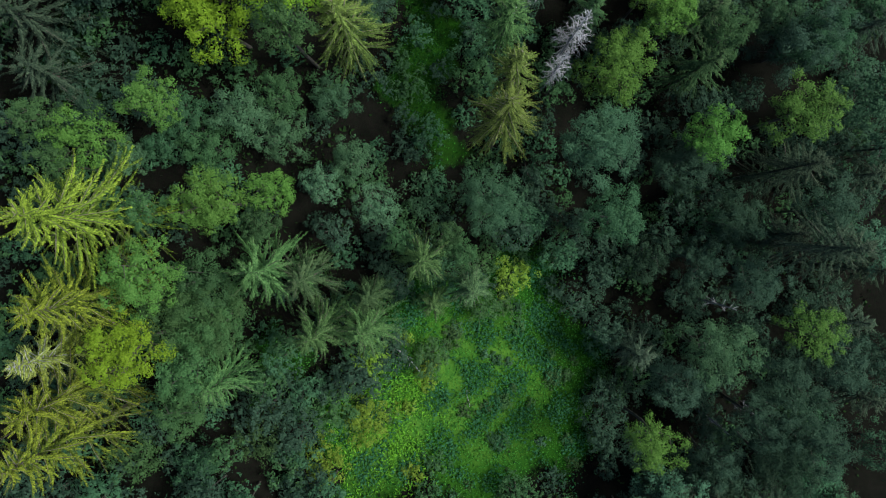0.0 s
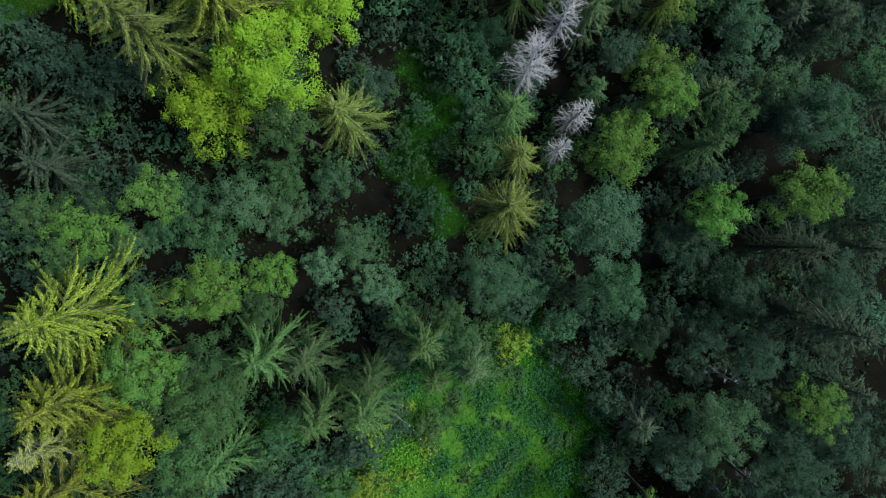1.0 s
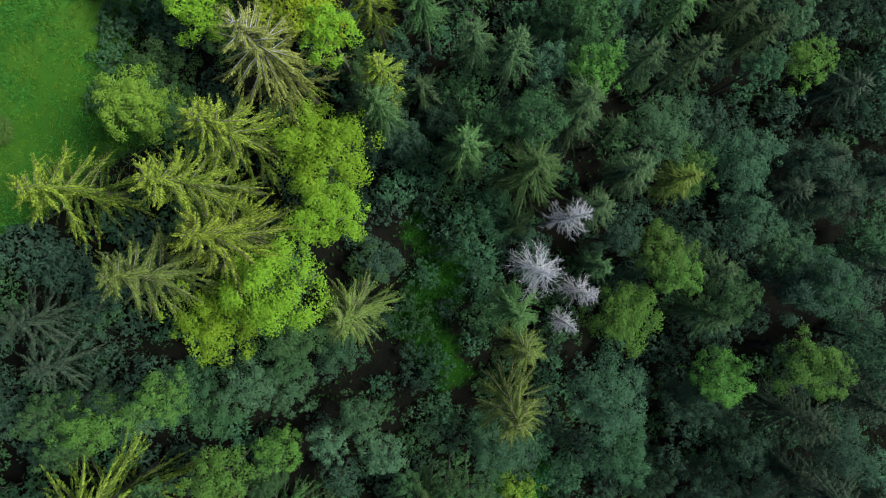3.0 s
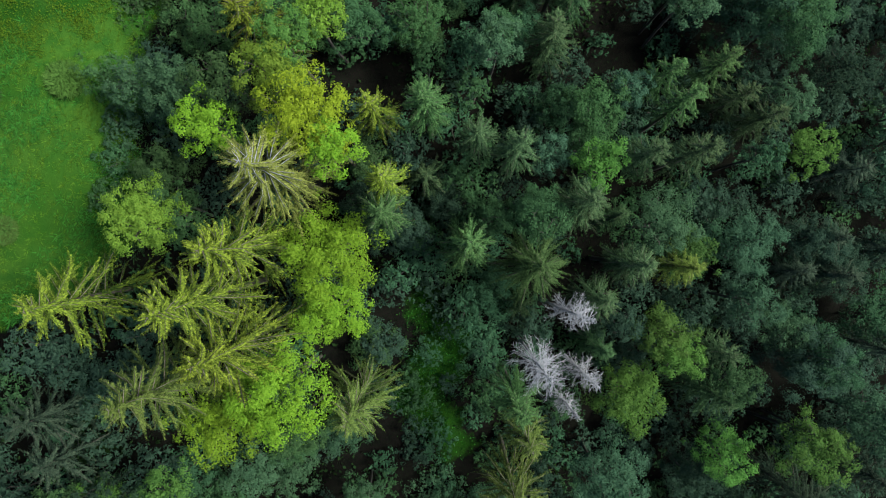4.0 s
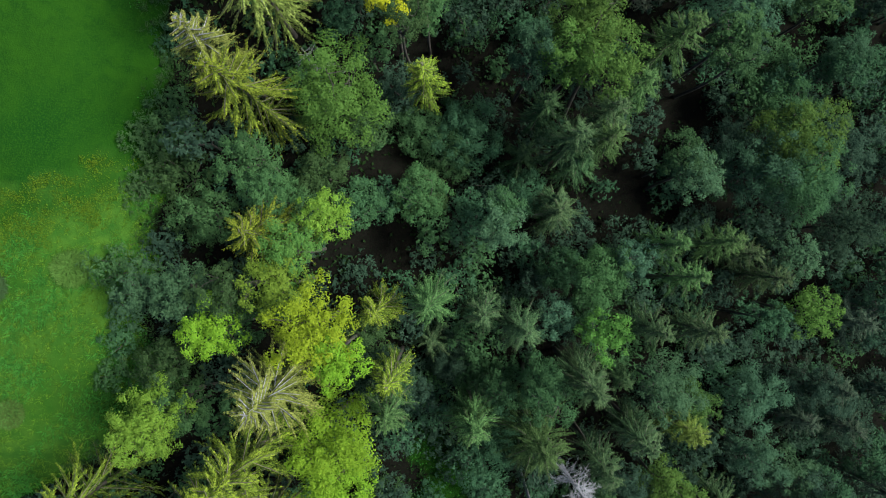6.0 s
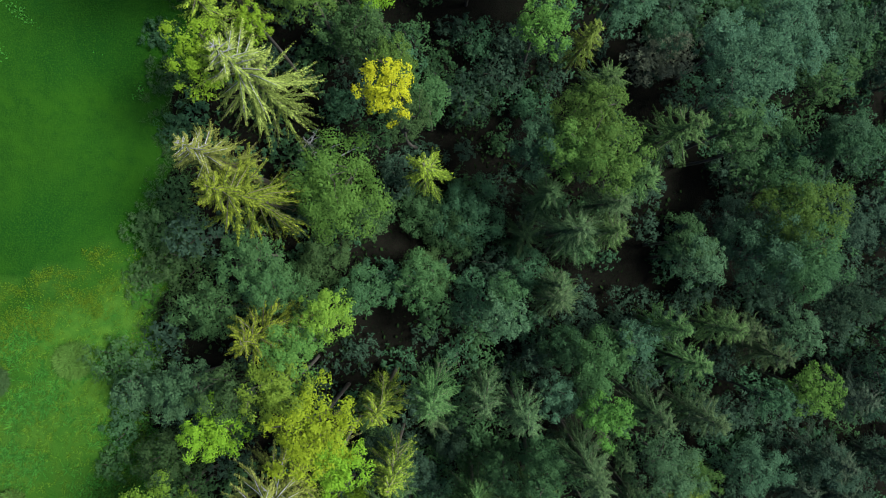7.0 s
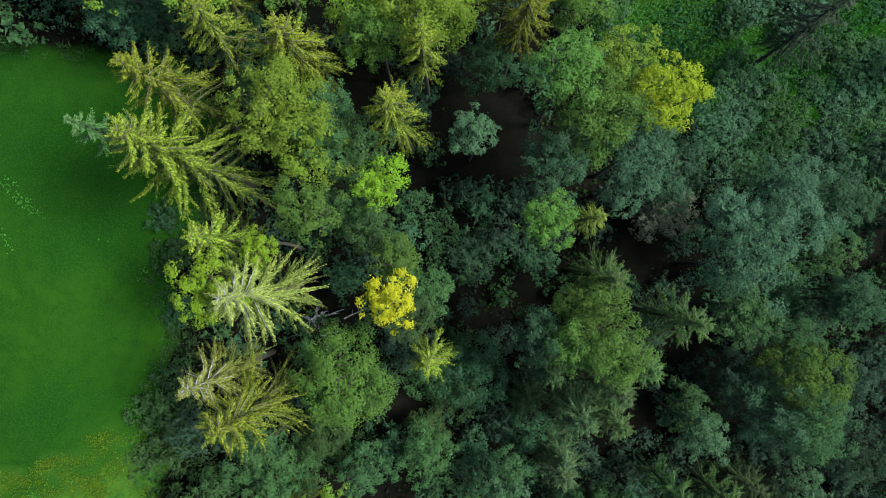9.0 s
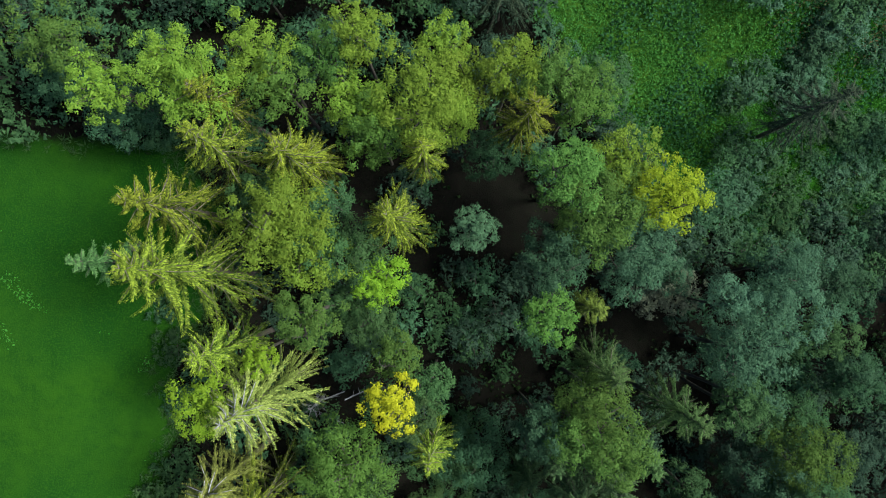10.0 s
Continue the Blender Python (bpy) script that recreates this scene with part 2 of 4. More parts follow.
# ---- mesh helpers ----
def mesh_of(name, verts, faces_n, faces, mats):
    """verts (n,3); faces: flat vertex indices, faces_n corners each."""
    me = bpy.data.meshes.new(name)
    verts = np.asarray(verts, np.float32)
    faces = np.asarray(faces, np.int32).ravel()
    count = len(faces) // faces_n
    me.vertices.add(len(verts))
    me.vertices.foreach_set("co", verts.ravel())
    me.loops.add(len(faces))
    me.loops.foreach_set("vertex_index", faces)
    me.polygons.add(count)
    me.polygons.foreach_set("loop_start", np.arange(0, len(faces), faces_n, dtype=np.int32))
    me.polygons.foreach_set("loop_total", np.full(count, faces_n, dtype=np.int32))
    me.update(calc_edges=True)
    for m in mats if isinstance(mats, (list, tuple)) else [mats]:
        me.materials.append(m)
    return me


def unit(v):
    return v / np.maximum(np.linalg.norm(v, axis=-1, keepdims=True), 1e-9)


def kites(name, base, along, side, mat, wide=0.45):
    """One kite-shaped leaf for each base point: it runs along and is as wide as side on either side."""
    n = len(base)
    tip = base + along
    mid = base + along * wide
    verts = np.stack([base, mid + side, tip, mid - side], 1).reshape(-1, 3)
    return mesh_of(name, verts, 4, np.arange(4 * n), mat)


def slivers(name, base, along, side, mat):
    """One three-cornered leaf for each base point."""
    verts = np.stack([base + side, base + along, base - side], 1).reshape(-1, 3)
    return mesh_of(name, verts, 3, np.arange(len(verts)), mat)


def tube_arrays(points, radii, sides=7):
    """Vertices and quads of a tapered tube along points."""
    points, radii = np.asarray(points, float), np.asarray(radii, float)
    t = unit(np.gradient(points, axis=0))
    ref = np.where(np.abs(t[:, 2:3]) > 0.9, np.array([[1.0, 0, 0]]), np.array([[0, 0, 1.0]]))
    a = unit(np.cross(t, ref))
    b = np.cross(t, a)
    ang = np.linspace(0, 2 * np.pi, sides, endpoint=False)
    ring = a[:, None] * np.cos(ang)[None, :, None] + b[:, None] * np.sin(ang)[None, :, None]
    v = (points[:, None] + ring * radii[:, None, None]).reshape(-1, 3)
    q = []
    for i in range(len(points) - 1):
        for j in range(sides):
            k = (j + 1) % sides
            q.append((i * sides + j, i * sides + k, (i + 1) * sides + k, (i + 1) * sides + j))
    return v, np.array(q)


def tubes(name, runs, mat, sides=7):
    vs, qs, base = [], [], 0
    for points, radii in runs:
        v, q = tube_arrays(points, radii, sides)
        vs.append(v)
        qs.append(q + base)
        base += len(v)
    return mesh_of(name, np.concatenate(vs), 4, np.concatenate(qs), mat)


def part(name, me, parent, label=""):
    ob = new(name, me)
    ob.parent = parent
    return tagged(ob, label)


def rooted(name, x, y, label, category, group):
    """An Empty on the ground at x, y: the foot of a plant."""
    ob = new(name)
    ob.location = (x, y, float(land(x, y)) - 0.1)
    ob.empty_display_size = 0.5
    return tagged(ob, label, category, group)


SEED = [100]
CROWNS = []


def dice():
    SEED[0] += 1
    return np.random.default_rng(SEED[0])


# ---- plants ----
SPRUCE_LABEL = {
    "yg": "yellow-green spruce with layered sunlit boughs above the wood's edge",
    "g": "mid-green spruce with feathered boughs among mixed trees",
    "d": "dark green spruce standing in the shaded wood",
    "gm": "quiet green spruce with feathered boughs in the wood",
    "dd": "green spruce with the dark wood's shade in its colour",
    "olive": "small olive-green spruce crowded by broadleaf trees",
    "pg": "grey-green spruce with paler bough tips at the wood's edge",
    "pale": "pale yellow-green spruce with bleached bough tips at the wood's edge",
}
LEAF_LABEL = {
    "y": "broadleaf tree with bright yellow-green crown beside spruces",
    "yy": "broadleaf tree with glowing yellow-green crown beside spruces",
    "g": "broadleaf tree with full mid-green crown in the wood",
    "lg": "broadleaf tree with fresh bright green crown in the wood",
    "b": "broadleaf tree with soft blue-green crown in the wood",
    "d": "dark green broadleaf tree in the deep shade",
    "gm": "broadleaf tree with quiet green crown in the wood",
    "bm": "broadleaf tree with quiet blue-green crown in the wood",
    "dd": "green broadleaf tree with the dark wood's shade in its colour",
    "bd": "broadleaf tree with dull blue-green crown in the wood",
    "olive": "broadleaf tree with olive-green crown in the wood",
    "od": "broadleaf tree with olive crown darkened for the wood's shade",
    "gold2": "broadleaf tree with crown turning from green to yellow",
    "gold": "small broadleaf tree with golden-yellow autumn leaves",
    "grey": "thin grey-green broadleaf tree with sparse leaves",
}


def spruce(x, y, top, radius, tone):
    """A Norway spruce: trunk, whorls of arching boughs with side fingers hung with sprigs, pointed top."""
    r = dice()
    CROWNS.append((x, y, radius * 0.9))
    tree = rooted("spruce_tree", x, y, SPRUCE_LABEL[tone], "spruce", "spruces of the wood")
    h = max(top - tree.location.z, 3.0)
    lean = r.normal(0, 0.012, 2) * h
    zs = np.linspace(0, h * 0.99, 9)
    path = np.stack([lean[0] * (zs / h) ** 1.5, lean[1] * (zs / h) ** 1.5, zs], 1)
    girth = 0.0085 * h + 0.05
    crown = min(h * 0.88, 3.5 * radius + 4.6)
    up = np.array([0, 0, 1.0])
    arms, wood, bare, twigs, d = [], [], [], [], 0.10
    while d < crown:
        s = d / crown
        reach = radius * (0.05 + 1.03 * min(1.0, s / 0.50) ** 0.72) * (1 - 0.3 * max(0.0, s - 0.75) / 0.25)
        turn = r.uniform(0, 2 * np.pi)
        for k in range(5 if s > 0.12 else 6):
            arms.append((d + r.uniform(-0.1, 0.1), s, reach * r.uniform(0.70, 1.18), turn + k * 1.2566 + r.normal(0, 0.16)))
        d += 0.50 + 0.050 * d
    rows = []

    # fresh: light put into the colour by height, bright top to dark lower boughs
    def sprigs(foot, az, reach, rise, droop, n, thin, fresh):
        out, lat = np.array([np.cos(az), np.sin(az), 0]), np.array([-np.sin(az), np.cos(az), 0])
        curl = r.normal(0, 0.09) * reach
        line = lambda f: foot + out * (f * reach)[:, None] + lat * (curl * f ** 2)[:, None] + up * ((rise * f - droop * f ** 1.8 + 0.45 * droop * f ** 4) * reach)[:, None]
        f = np.clip((np.arange(n) + r.uniform(0, 1, n)) / n, 0.02, 1.0) ** 0.9
        u = np.where(np.arange(n) % 2 == 0, 1.0, -1.0) * r.uniform(0.35, 1.0, n)
        hang = r.random(n) < 0.22
        length = (0.13 + 0.028 * reach) * r.uniform(0.75, 1.25, n) * np.clip((1.12 - f) * 2.2, 0.5, 1.0) * thin
        base = line(f) + lat * (u * 0.03)[:, None] - up * r.uniform(0, 0.03, n)[:, None]
        ahead = out * np.where(hang, 0.35, 0.75)[:, None] + lat * (u * np.where(hang, 0.45, 0.80))[:, None] + up * (0.5 * rise - droop * f - np.where(hang, 0.85, 0.22) + r.normal(0, 0.10, n))[:, None]
        along = unit(ahead) * (length * np.where(hang, 1.35, 1.0))[:, None]
        side = unit(np.cross(along, up + r.normal(0, 0.35, (n, 3)))) * (length * r.uniform(0.13, 0.21, n))[:, None]
        # hanging sprigs get shade in their colour, bough tips their young growth
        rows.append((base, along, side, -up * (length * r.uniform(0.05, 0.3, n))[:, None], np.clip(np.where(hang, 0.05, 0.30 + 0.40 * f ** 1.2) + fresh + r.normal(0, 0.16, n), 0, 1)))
        return line

    for d, s, reach, az in arms:
        zt = h - d
        foot = np.array([lean[0] * (zt / h) ** 1.5, lean[1] * (zt / h) ** 1.5, zt])
        rise = 1.0 - 1.25 * min(1, s * 1.5) ** 0.8 + r.normal(0, 0.08)
        droop = 0.30 + 0.55 * min(1, 1.4 * s)
        full = 1.12 if s < 0.5 else 0.62
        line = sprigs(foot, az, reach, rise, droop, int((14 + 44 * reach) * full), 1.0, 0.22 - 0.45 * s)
        if tone == "pale" and s < 0.42:
            bare.append((line(np.array([0.0, 0.35, 0.75])) + up * 0.10, np.array([0.032, 0.026, 0.010])))
        elif tone in ("yg", "pg") and r.random() < 0.45:
            twigs.append((line(np.array([0.05, 0.4, 0.8])) + up * 0.07, np.array([0.024, 0.018, 0.007])))
        if reach > 1.2:
            for sign in (-1, 1):
                fa = r.uniform(0.35, 0.65)
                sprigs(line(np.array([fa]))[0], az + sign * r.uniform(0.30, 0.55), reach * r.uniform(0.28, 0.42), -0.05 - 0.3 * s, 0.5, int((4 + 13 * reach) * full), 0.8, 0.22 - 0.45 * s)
        if r.random() < (0.12 if tone in ("d", "dd") else 0.3):
            wood.append((line(np.array([0.0, 0.5, 0.95])) - up * 0.03, np.array([0.035, 0.022, 0.006]) * (0.5 + 0.25 * reach)))
    cat = [np.concatenate([p[i] for p in rows]) for i in range(5)]
    if bare:
        part("bare_top", tubes("bare_top", bare, BARK_DEAD, 3), tree, "bleached bare top wood")
    if twigs:
        tagged(part("bough_wood", tubes("bough_wood", twigs, BARK_TWIG, 3), tree, "grey-brown bough wood between needles"), kind="stuff")
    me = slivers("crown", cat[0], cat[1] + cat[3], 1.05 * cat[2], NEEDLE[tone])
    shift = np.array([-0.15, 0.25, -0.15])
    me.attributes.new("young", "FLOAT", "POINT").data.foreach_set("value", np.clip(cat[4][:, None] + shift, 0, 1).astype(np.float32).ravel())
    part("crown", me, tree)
    part("trunk", tubes("trunk", [(path, girth * (1 - zs / h) ** 0.8 + 0.012)] + wood, BARK_SPRUCE, 5), tree)
    return tree


def leaf_cloud(r, centre, rx, rz, count, size, low=-0.35, lumps=1.0):
    """Leaves on the domes of the lobes that make up a crown, and larger, sparser ones inside: base, along, side."""
    nl = int((22 + 15 * rx) * lumps)
    i = np.arange(nl) + 0.5
    cz = 1 - (1 - low) * i / nl
    az = i * 2.39996 + r.uniform(0, 6.28)
    dirs = unit(np.stack([np.sqrt(np.maximum(0, 1 - cz ** 2)) * np.cos(az), np.sqrt(np.maximum(0, 1 - cz ** 2)) * np.sin(az), cz], 1) + r.normal(0, 0.16, (nl, 3)))
    dist = r.uniform(0.52, 1.02, nl) + 0.10 * (cz > 0.6)
    wob = 1 + 0.18 * np.sin(3 * az + r.uniform(0, 6)) * (1 - np.abs(cz))
    lobe = centre + dirs * np.array([rx, rx, rz]) * (dist * wob)[:, None]
    lr = rx * r.uniform(0.12, 0.31, nl)
    share = lr ** 2 / np.sum(lr ** 2)
    which = r.choice(nl, count, p=share)
    inner = r.random(count) < 0.18
    d = unit(r.normal(0, 0.85, (count, 3)) + dirs[which] * 0.7 + np.array([0, 0, 0.75]))
    rad = lr[which] * np.where(inner, r.uniform(0.1, 0.6, count), r.uniform(0.76, 1.10, count) + 0.25 * (r.random(count) < 0.08))
    rag = 1 + 0.16 * np.sin(7 * d[:, 0] + 5 * d[:, 1] + which) * np.sin(6 * d[:, 2] + 3 * which)
    pos = lobe[which] + d * (rad * rag)[:, None] * np.array([1, 1, 0.85])
    core = inner & (r.random(count) < 0.55)
    pos = np.where(core[:, None], centre + unit(r.normal(0, 1, (count, 3)) + np.array([0, 0, 0.6])) * np.array([rx, rx, rz]) * (0.62 * r.random(count) ** 0.4)[:, None], pos)
    normal = unit(d * 0.8 + np.array([0, 0, 0.45]) + r.normal(0, 0.42, (count, 3)))
    along = unit(np.cross(normal, r.normal(0, 1, (count, 3))))
    length = size * r.uniform(0.65, 1.35, count) * np.where(inner, 2.0, 1.0)
    side = np.cross(normal, along) * (length * r.uniform(0.20, 0.31, count))[:, None]
    return pos, along * length[:, None], side, lobe, lr


def broadleaf(x, y, top, radius, tone, sparse=1.0):
    """A broadleaf tree: trunk, limbs that fork into the crown, a lobed crown of many leaves."""
    r = dice()
    CROWNS.append((x, y, radius * 0.9))
    tree = rooted("broadleaf_tree", x, y, LEAF_LABEL[tone], "tree", "broadleaf trees of the wood")
    h = max(top - tree.location.z, 2.5)
    rz = min(radius * 2.1, h * 0.55)
    mid = np.array([0, 0, h - rz])
    count = int(min(15000, (400 + 1020 * radius ** 2) * sparse))
    pos, along, side, lobe, lr = leaf_cloud(r, mid, radius, rz, count, (0.138 if sparse > 0.9 else 0.19) * (0.85 + 0.06 * radius), -0.45)
    fork = h - 1.55 * rz
    bend = r.normal(0, 0.02, 2) * h
    zs = np.linspace(0, max(fork, 0.5), 6)
    stem = np.stack([bend[0] * np.sin(zs / h * 3), bend[1] * np.sin(zs / h * 3), zs], 1)
    girth = 0.006 * h + 0.022 * radius
    part("trunk", tubes("trunk", [(stem, girth * (1 - 0.35 * zs / max(fork, 0.5)))], BARK_LEAF), tree)
    top_of = stem[-1]
    for k in range(5):
        goal = lobe[r.integers(len(lobe))]
        half = (top_of + goal) / 2 + r.normal(0, 0.12 * radius, 3) + np.array([0, 0, 0.1 * rz])
        tt = np.linspace(0, 1, 6)[:, None]
        run = (1 - tt) ** 2 * top_of + 2 * tt * (1 - tt) * half + tt ** 2 * goal
        runs = [(run, girth * (0.5 - 0.42 * tt[:, 0]))]
        for _ in range(2):
            g2 = lobe[np.argsort(np.linalg.norm(lobe - goal, axis=1))[r.integers(1, 5)]]
            start = run[r.integers(2, 5)]
            runs.append((np.stack([start, (start + g2) / 2 + r.normal(0, 0.1, 3), g2]), girth * np.array([0.22, 0.14, 0.05])))
        part("limb", tubes("limb", runs, BARK_LEAF, 4), tree)
    part("crown", slivers("crown", pos - along * 0.5, along, side, LEAF[tone]), tree)
    return tree


def shrub(x, y, high, radius, tone):
    r = dice()
    bush = rooted("shrub", x, y, {"y": "bright green leafy shrub in the clearing", "g": "green leafy shrub under the trees", "b": "blue-green leafy shrub under the trees", "olive": "olive-green shrub on the meadow", "d": "dark leafy shrub on the shaded wood floor", "dd": "green shrub with the wood floor's shade in its colour", "bd": "dull blue-green shrub under the trees", "gm": "low green bush on the upper clearing", "bm": "low blue-green bush on the upper clearing"}[tone], "shrub", "shrubs of the wood")
    rz = high * 0.55
    pos, along, side, lobe, lr = leaf_cloud(r, np.array([0, 0, high - rz]), radius, rz, int(min(3000, 320 * radius ** 2)), 0.185, -0.5, 0.8)
    for k in range(3):
        g = lobe[r.integers(len(lobe))]
        part("stem", tubes("stem", [(np.stack([np.array([*r.normal(0, 0.1, 2), 0]), g * 0.5 + r.normal(0, 0.1, 3), g]), np.array([0.05, 0.035, 0.012]))], BARK_LEAF, 5), bush)
    part("foliage", slivers("foliage", pos - along * 0.5, along, side, LEAF[tone]), bush)
    return bush


def dead_spruce(x, y, top, radius, count=110, crown_share=0.68):
    """A standing dead spruce: bleached trunk, bare twiggy branches."""
    r = dice()
    tree = rooted("dead_spruce", x, y, "dead spruce bleached silver-grey with bare twiggy branches", "dead tree", "dead spruces in the gap")
    h = top - tree.location.z
    zs = np.linspace(0, h, 10)
    lean = r.normal(0, 0.012, 2) * h
    path = np.stack([lean[0] * (zs / h) ** 2, lean[1] * (zs / h) ** 2, zs], 1)
    part("trunk", tubes("trunk", [(path, 0.13 * (1 - zs / h) ** 0.85 + 0.012)], BARK_DEAD), tree)
    for k in range(count):
        s = (k + r.random()) / count
        z = h - s * min(h * crown_share, 11.5)
        reach = radius * (0.10 + 0.95 * min(1, s / 0.6) ** 0.7) * r.uniform(0.6, 1.15) * (1 - 0.4 * max(0, s - 0.7) / 0.3)
        az = r.uniform(0, 2 * np.pi)
        out, lat = np.array([np.cos(az), np.sin(az), 0]), np.array([-np.sin(az), np.cos(az), 0])
        rise = 0.35 - 0.75 * min(1, s * 1.8) + r.normal(0, 0.1)
        f = np.linspace(0, 1, 5)
        foot = np.array([lean[0] * (z / h) ** 2, lean[1] * (z / h) ** 2, z])
        run = foot + out * (f * reach)[:, None] + lat * (r.normal(0, 0.08) * reach * f ** 2)[:, None] + np.array([0, 0, 1.0]) * ((rise * f - 0.3 * f ** 1.7 + 0.3 * f ** 3) * reach)[:, None]
        runs = [(run, 0.022 * (1 - 0.8 * f) + 0.006)]
        for j in range(int(5 + 5 * reach)):
            g = r.uniform(0.25, 0.98)
            p = np.array([np.interp(g, f, run[:, q]) for q in range(3)])
            way = unit(out * 0.8 + lat * r.choice([-1, 1]) * r.uniform(0.5, 1.1) + np.array([0, 0, r.normal(-0.15, 0.25)]))
            ln = reach * r.uniform(0.10, 0.26)
            runs.append((np.stack([p, p + way * ln * 0.5, p + way * ln + np.array([0, 0, -0.05])]), np.array([0.010, 0.008, 0.005])))
        part("branch", tubes("branch", runs, BARK_DEAD, 3), tree)
    return tree


# ---- ground ----
def axis_steps(lo, hi, step, far):
    inner = np.arange(lo, hi + 0.01, step)
    grow = [step * 1.6 ** k for k in range(1, 30)]
    outer = np.cumsum(grow)
    outer = outer[outer < far]
    return np.concatenate([lo - outer[::-1], inner, hi + outer])


def ground_sheet():
    xs, ys = axis_steps(-46, 52, 0.85, 3000), axis_steps(-40, 96, 0.85, 3000)
    gx, gy = np.meshgrid(xs, ys)
    gz = land(gx, gy)
    nx, ny = len(xs), len(ys)
    idx = np.arange(nx * ny).reshape(ny, nx)
    quads = np.stack([idx[:-1, :-1], idx[:-1, 1:], idx[1:, 1:], idx[1:, :-1]], -1).reshape(-1, 4)
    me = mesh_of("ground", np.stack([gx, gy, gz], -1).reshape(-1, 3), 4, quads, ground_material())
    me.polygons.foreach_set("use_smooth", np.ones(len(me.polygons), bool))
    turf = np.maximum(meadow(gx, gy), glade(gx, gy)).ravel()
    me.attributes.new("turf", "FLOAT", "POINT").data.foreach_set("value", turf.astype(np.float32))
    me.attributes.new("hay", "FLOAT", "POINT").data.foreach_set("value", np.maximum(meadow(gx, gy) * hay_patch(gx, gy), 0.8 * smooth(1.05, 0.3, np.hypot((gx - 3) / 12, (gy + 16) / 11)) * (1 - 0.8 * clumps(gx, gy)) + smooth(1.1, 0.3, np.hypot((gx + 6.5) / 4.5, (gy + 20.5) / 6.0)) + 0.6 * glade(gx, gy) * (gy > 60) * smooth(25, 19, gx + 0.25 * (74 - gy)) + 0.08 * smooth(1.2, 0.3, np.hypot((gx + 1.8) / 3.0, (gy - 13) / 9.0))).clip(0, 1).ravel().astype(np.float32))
    return tagged(new("ground", me), "sloping ground of turf, and of leaf litter and soil darkened for shade", "ground", kind="structure")


ground_sheet()


def scatter(name, label, category, mat, count, area, chance, size, flat, lift, slim=0.3):
    """Low plants strewn over an area where chance allows: one mesh of leaves that nobody could count."""
    r = dice()
    x, y = r.uniform(area[0], area[1], count), r.uniform(area[2], area[3], count)
    keep = r.random(count) < chance(x, y)
    x, y = x[keep], y[keep]
    n = len(x)
    base = np.stack([x, y, land(x, y) + r.uniform(0.0, lift, n)], 1)
    normal = unit(np.stack([r.normal(0, 1, n), r.normal(0, 1, n), np.full(n, flat)], 1))
    along = unit(np.cross(normal, r.normal(0, 1, (n, 3))))
    along[:, 2] = np.abs(along[:, 2])
    length = size * r.uniform(0.6, 1.4, n)
    side = unit(np.cross(along, normal)) * (length * slim * r.uniform(0.7, 1.3, n))[:, None]
    return tagged(new(name, kites(name, base, along * length[:, None], side, mat, 0.5)), label, category, kind="stuff")


def tuftiness(x, y, k):
    return 0.5 + 0.5 * np.sin(k * x + 1.3 * np.sin(0.7 * k * y)) * np.sin(0.9 * k * y + 1.1 * np.sin(0.6 * k * x))


scatter("meadow_grass", "short green meadow grass", "grass", GRASS, 70000, (-42, -14, 4, 70), lambda x, y: meadow(x, y) * smooth(0.62, 0.95, tuftiness(x, y, 0.8)) * smooth(0.3, 0.7, tuftiness(x, y + 7, 0.23)) * (1 - 0.5 * hay_patch(x, y)), 0.12, 4.0, 0.02, 0.16)


def tussocks(name, label, mat, count, area, chance, size, blades, spread, category="grass"):
    """Tufts of long blades that spring from one root and bend outwards: one mesh that nobody could count."""
    r = dice()
    x, y = r.uniform(area[0], area[1], count), r.uniform(area[2], area[3], count)
    keep = r.random(count) < chance(x, y)
    x, y = x[keep], y[keep]
    n = len(x)
    high = np.repeat(size * r.uniform(0.55, 1.4, n), blades)
    root = np.repeat(np.stack([x, y, land(x, y) - 0.02], 1), blades, 0)
    m = len(root)
    wind = np.array([0.55, 0.25, 0.0])
    out = np.stack([r.normal(0, 1, m), r.normal(0, 1, m), np.zeros(m)], 1) * spread + wind * 0.4
    base = root + out * (0.22 * high)[:, None] + np.array([0, 0, 1.0]) * (0.25 * high * r.random(m))[:, None]
    along = unit(out + np.array([0, 0, 0.55])) * (high * r.uniform(0.6, 1.2, m))[:, None]
    side = unit(np.cross(along, np.array([0, 0, 1.0]) + r.normal(0, 0.3, (m, 3)))) * (high * r.uniform(0.05, 0.09, m))[:, None]
    return tagged(new(name, slivers(name, base, along, side, mat)), label, category, kind="stuff")


tussocks("tall_grass", "tall yellowing grass in tussocks on the unmown meadow", GRASS_DRY, 11000, (-42, -17, 16, 42), lambda x, y: meadow(x, y) * rough_grass(x, y) * (0.15 + 0.85 * hay_patch(x, y)), 0.27, 7, 0.9)
tussocks("tall_grass", "dark green grass in tussocks on the unmown meadow", HERB, 12000, (-42, -17, 16, 42), lambda x, y: meadow(x, y) * rough_grass(x, y) * smooth(0.3, 0.8, tuftiness(x, y, 0.9)), 0.36, 7, 0.9)
scatter("yellow_weeds", "yellow-flowering weeds in drifts across the meadow", "weeds", WEED, 110000, (-34, -20, 34, 46), lambda x, y: meadow(x, y) * weed_band(x, y) * (0.35 + 0.65 * tuftiness(x, y, 1.6)), 0.09, 1.3, 0.35, 0.34)
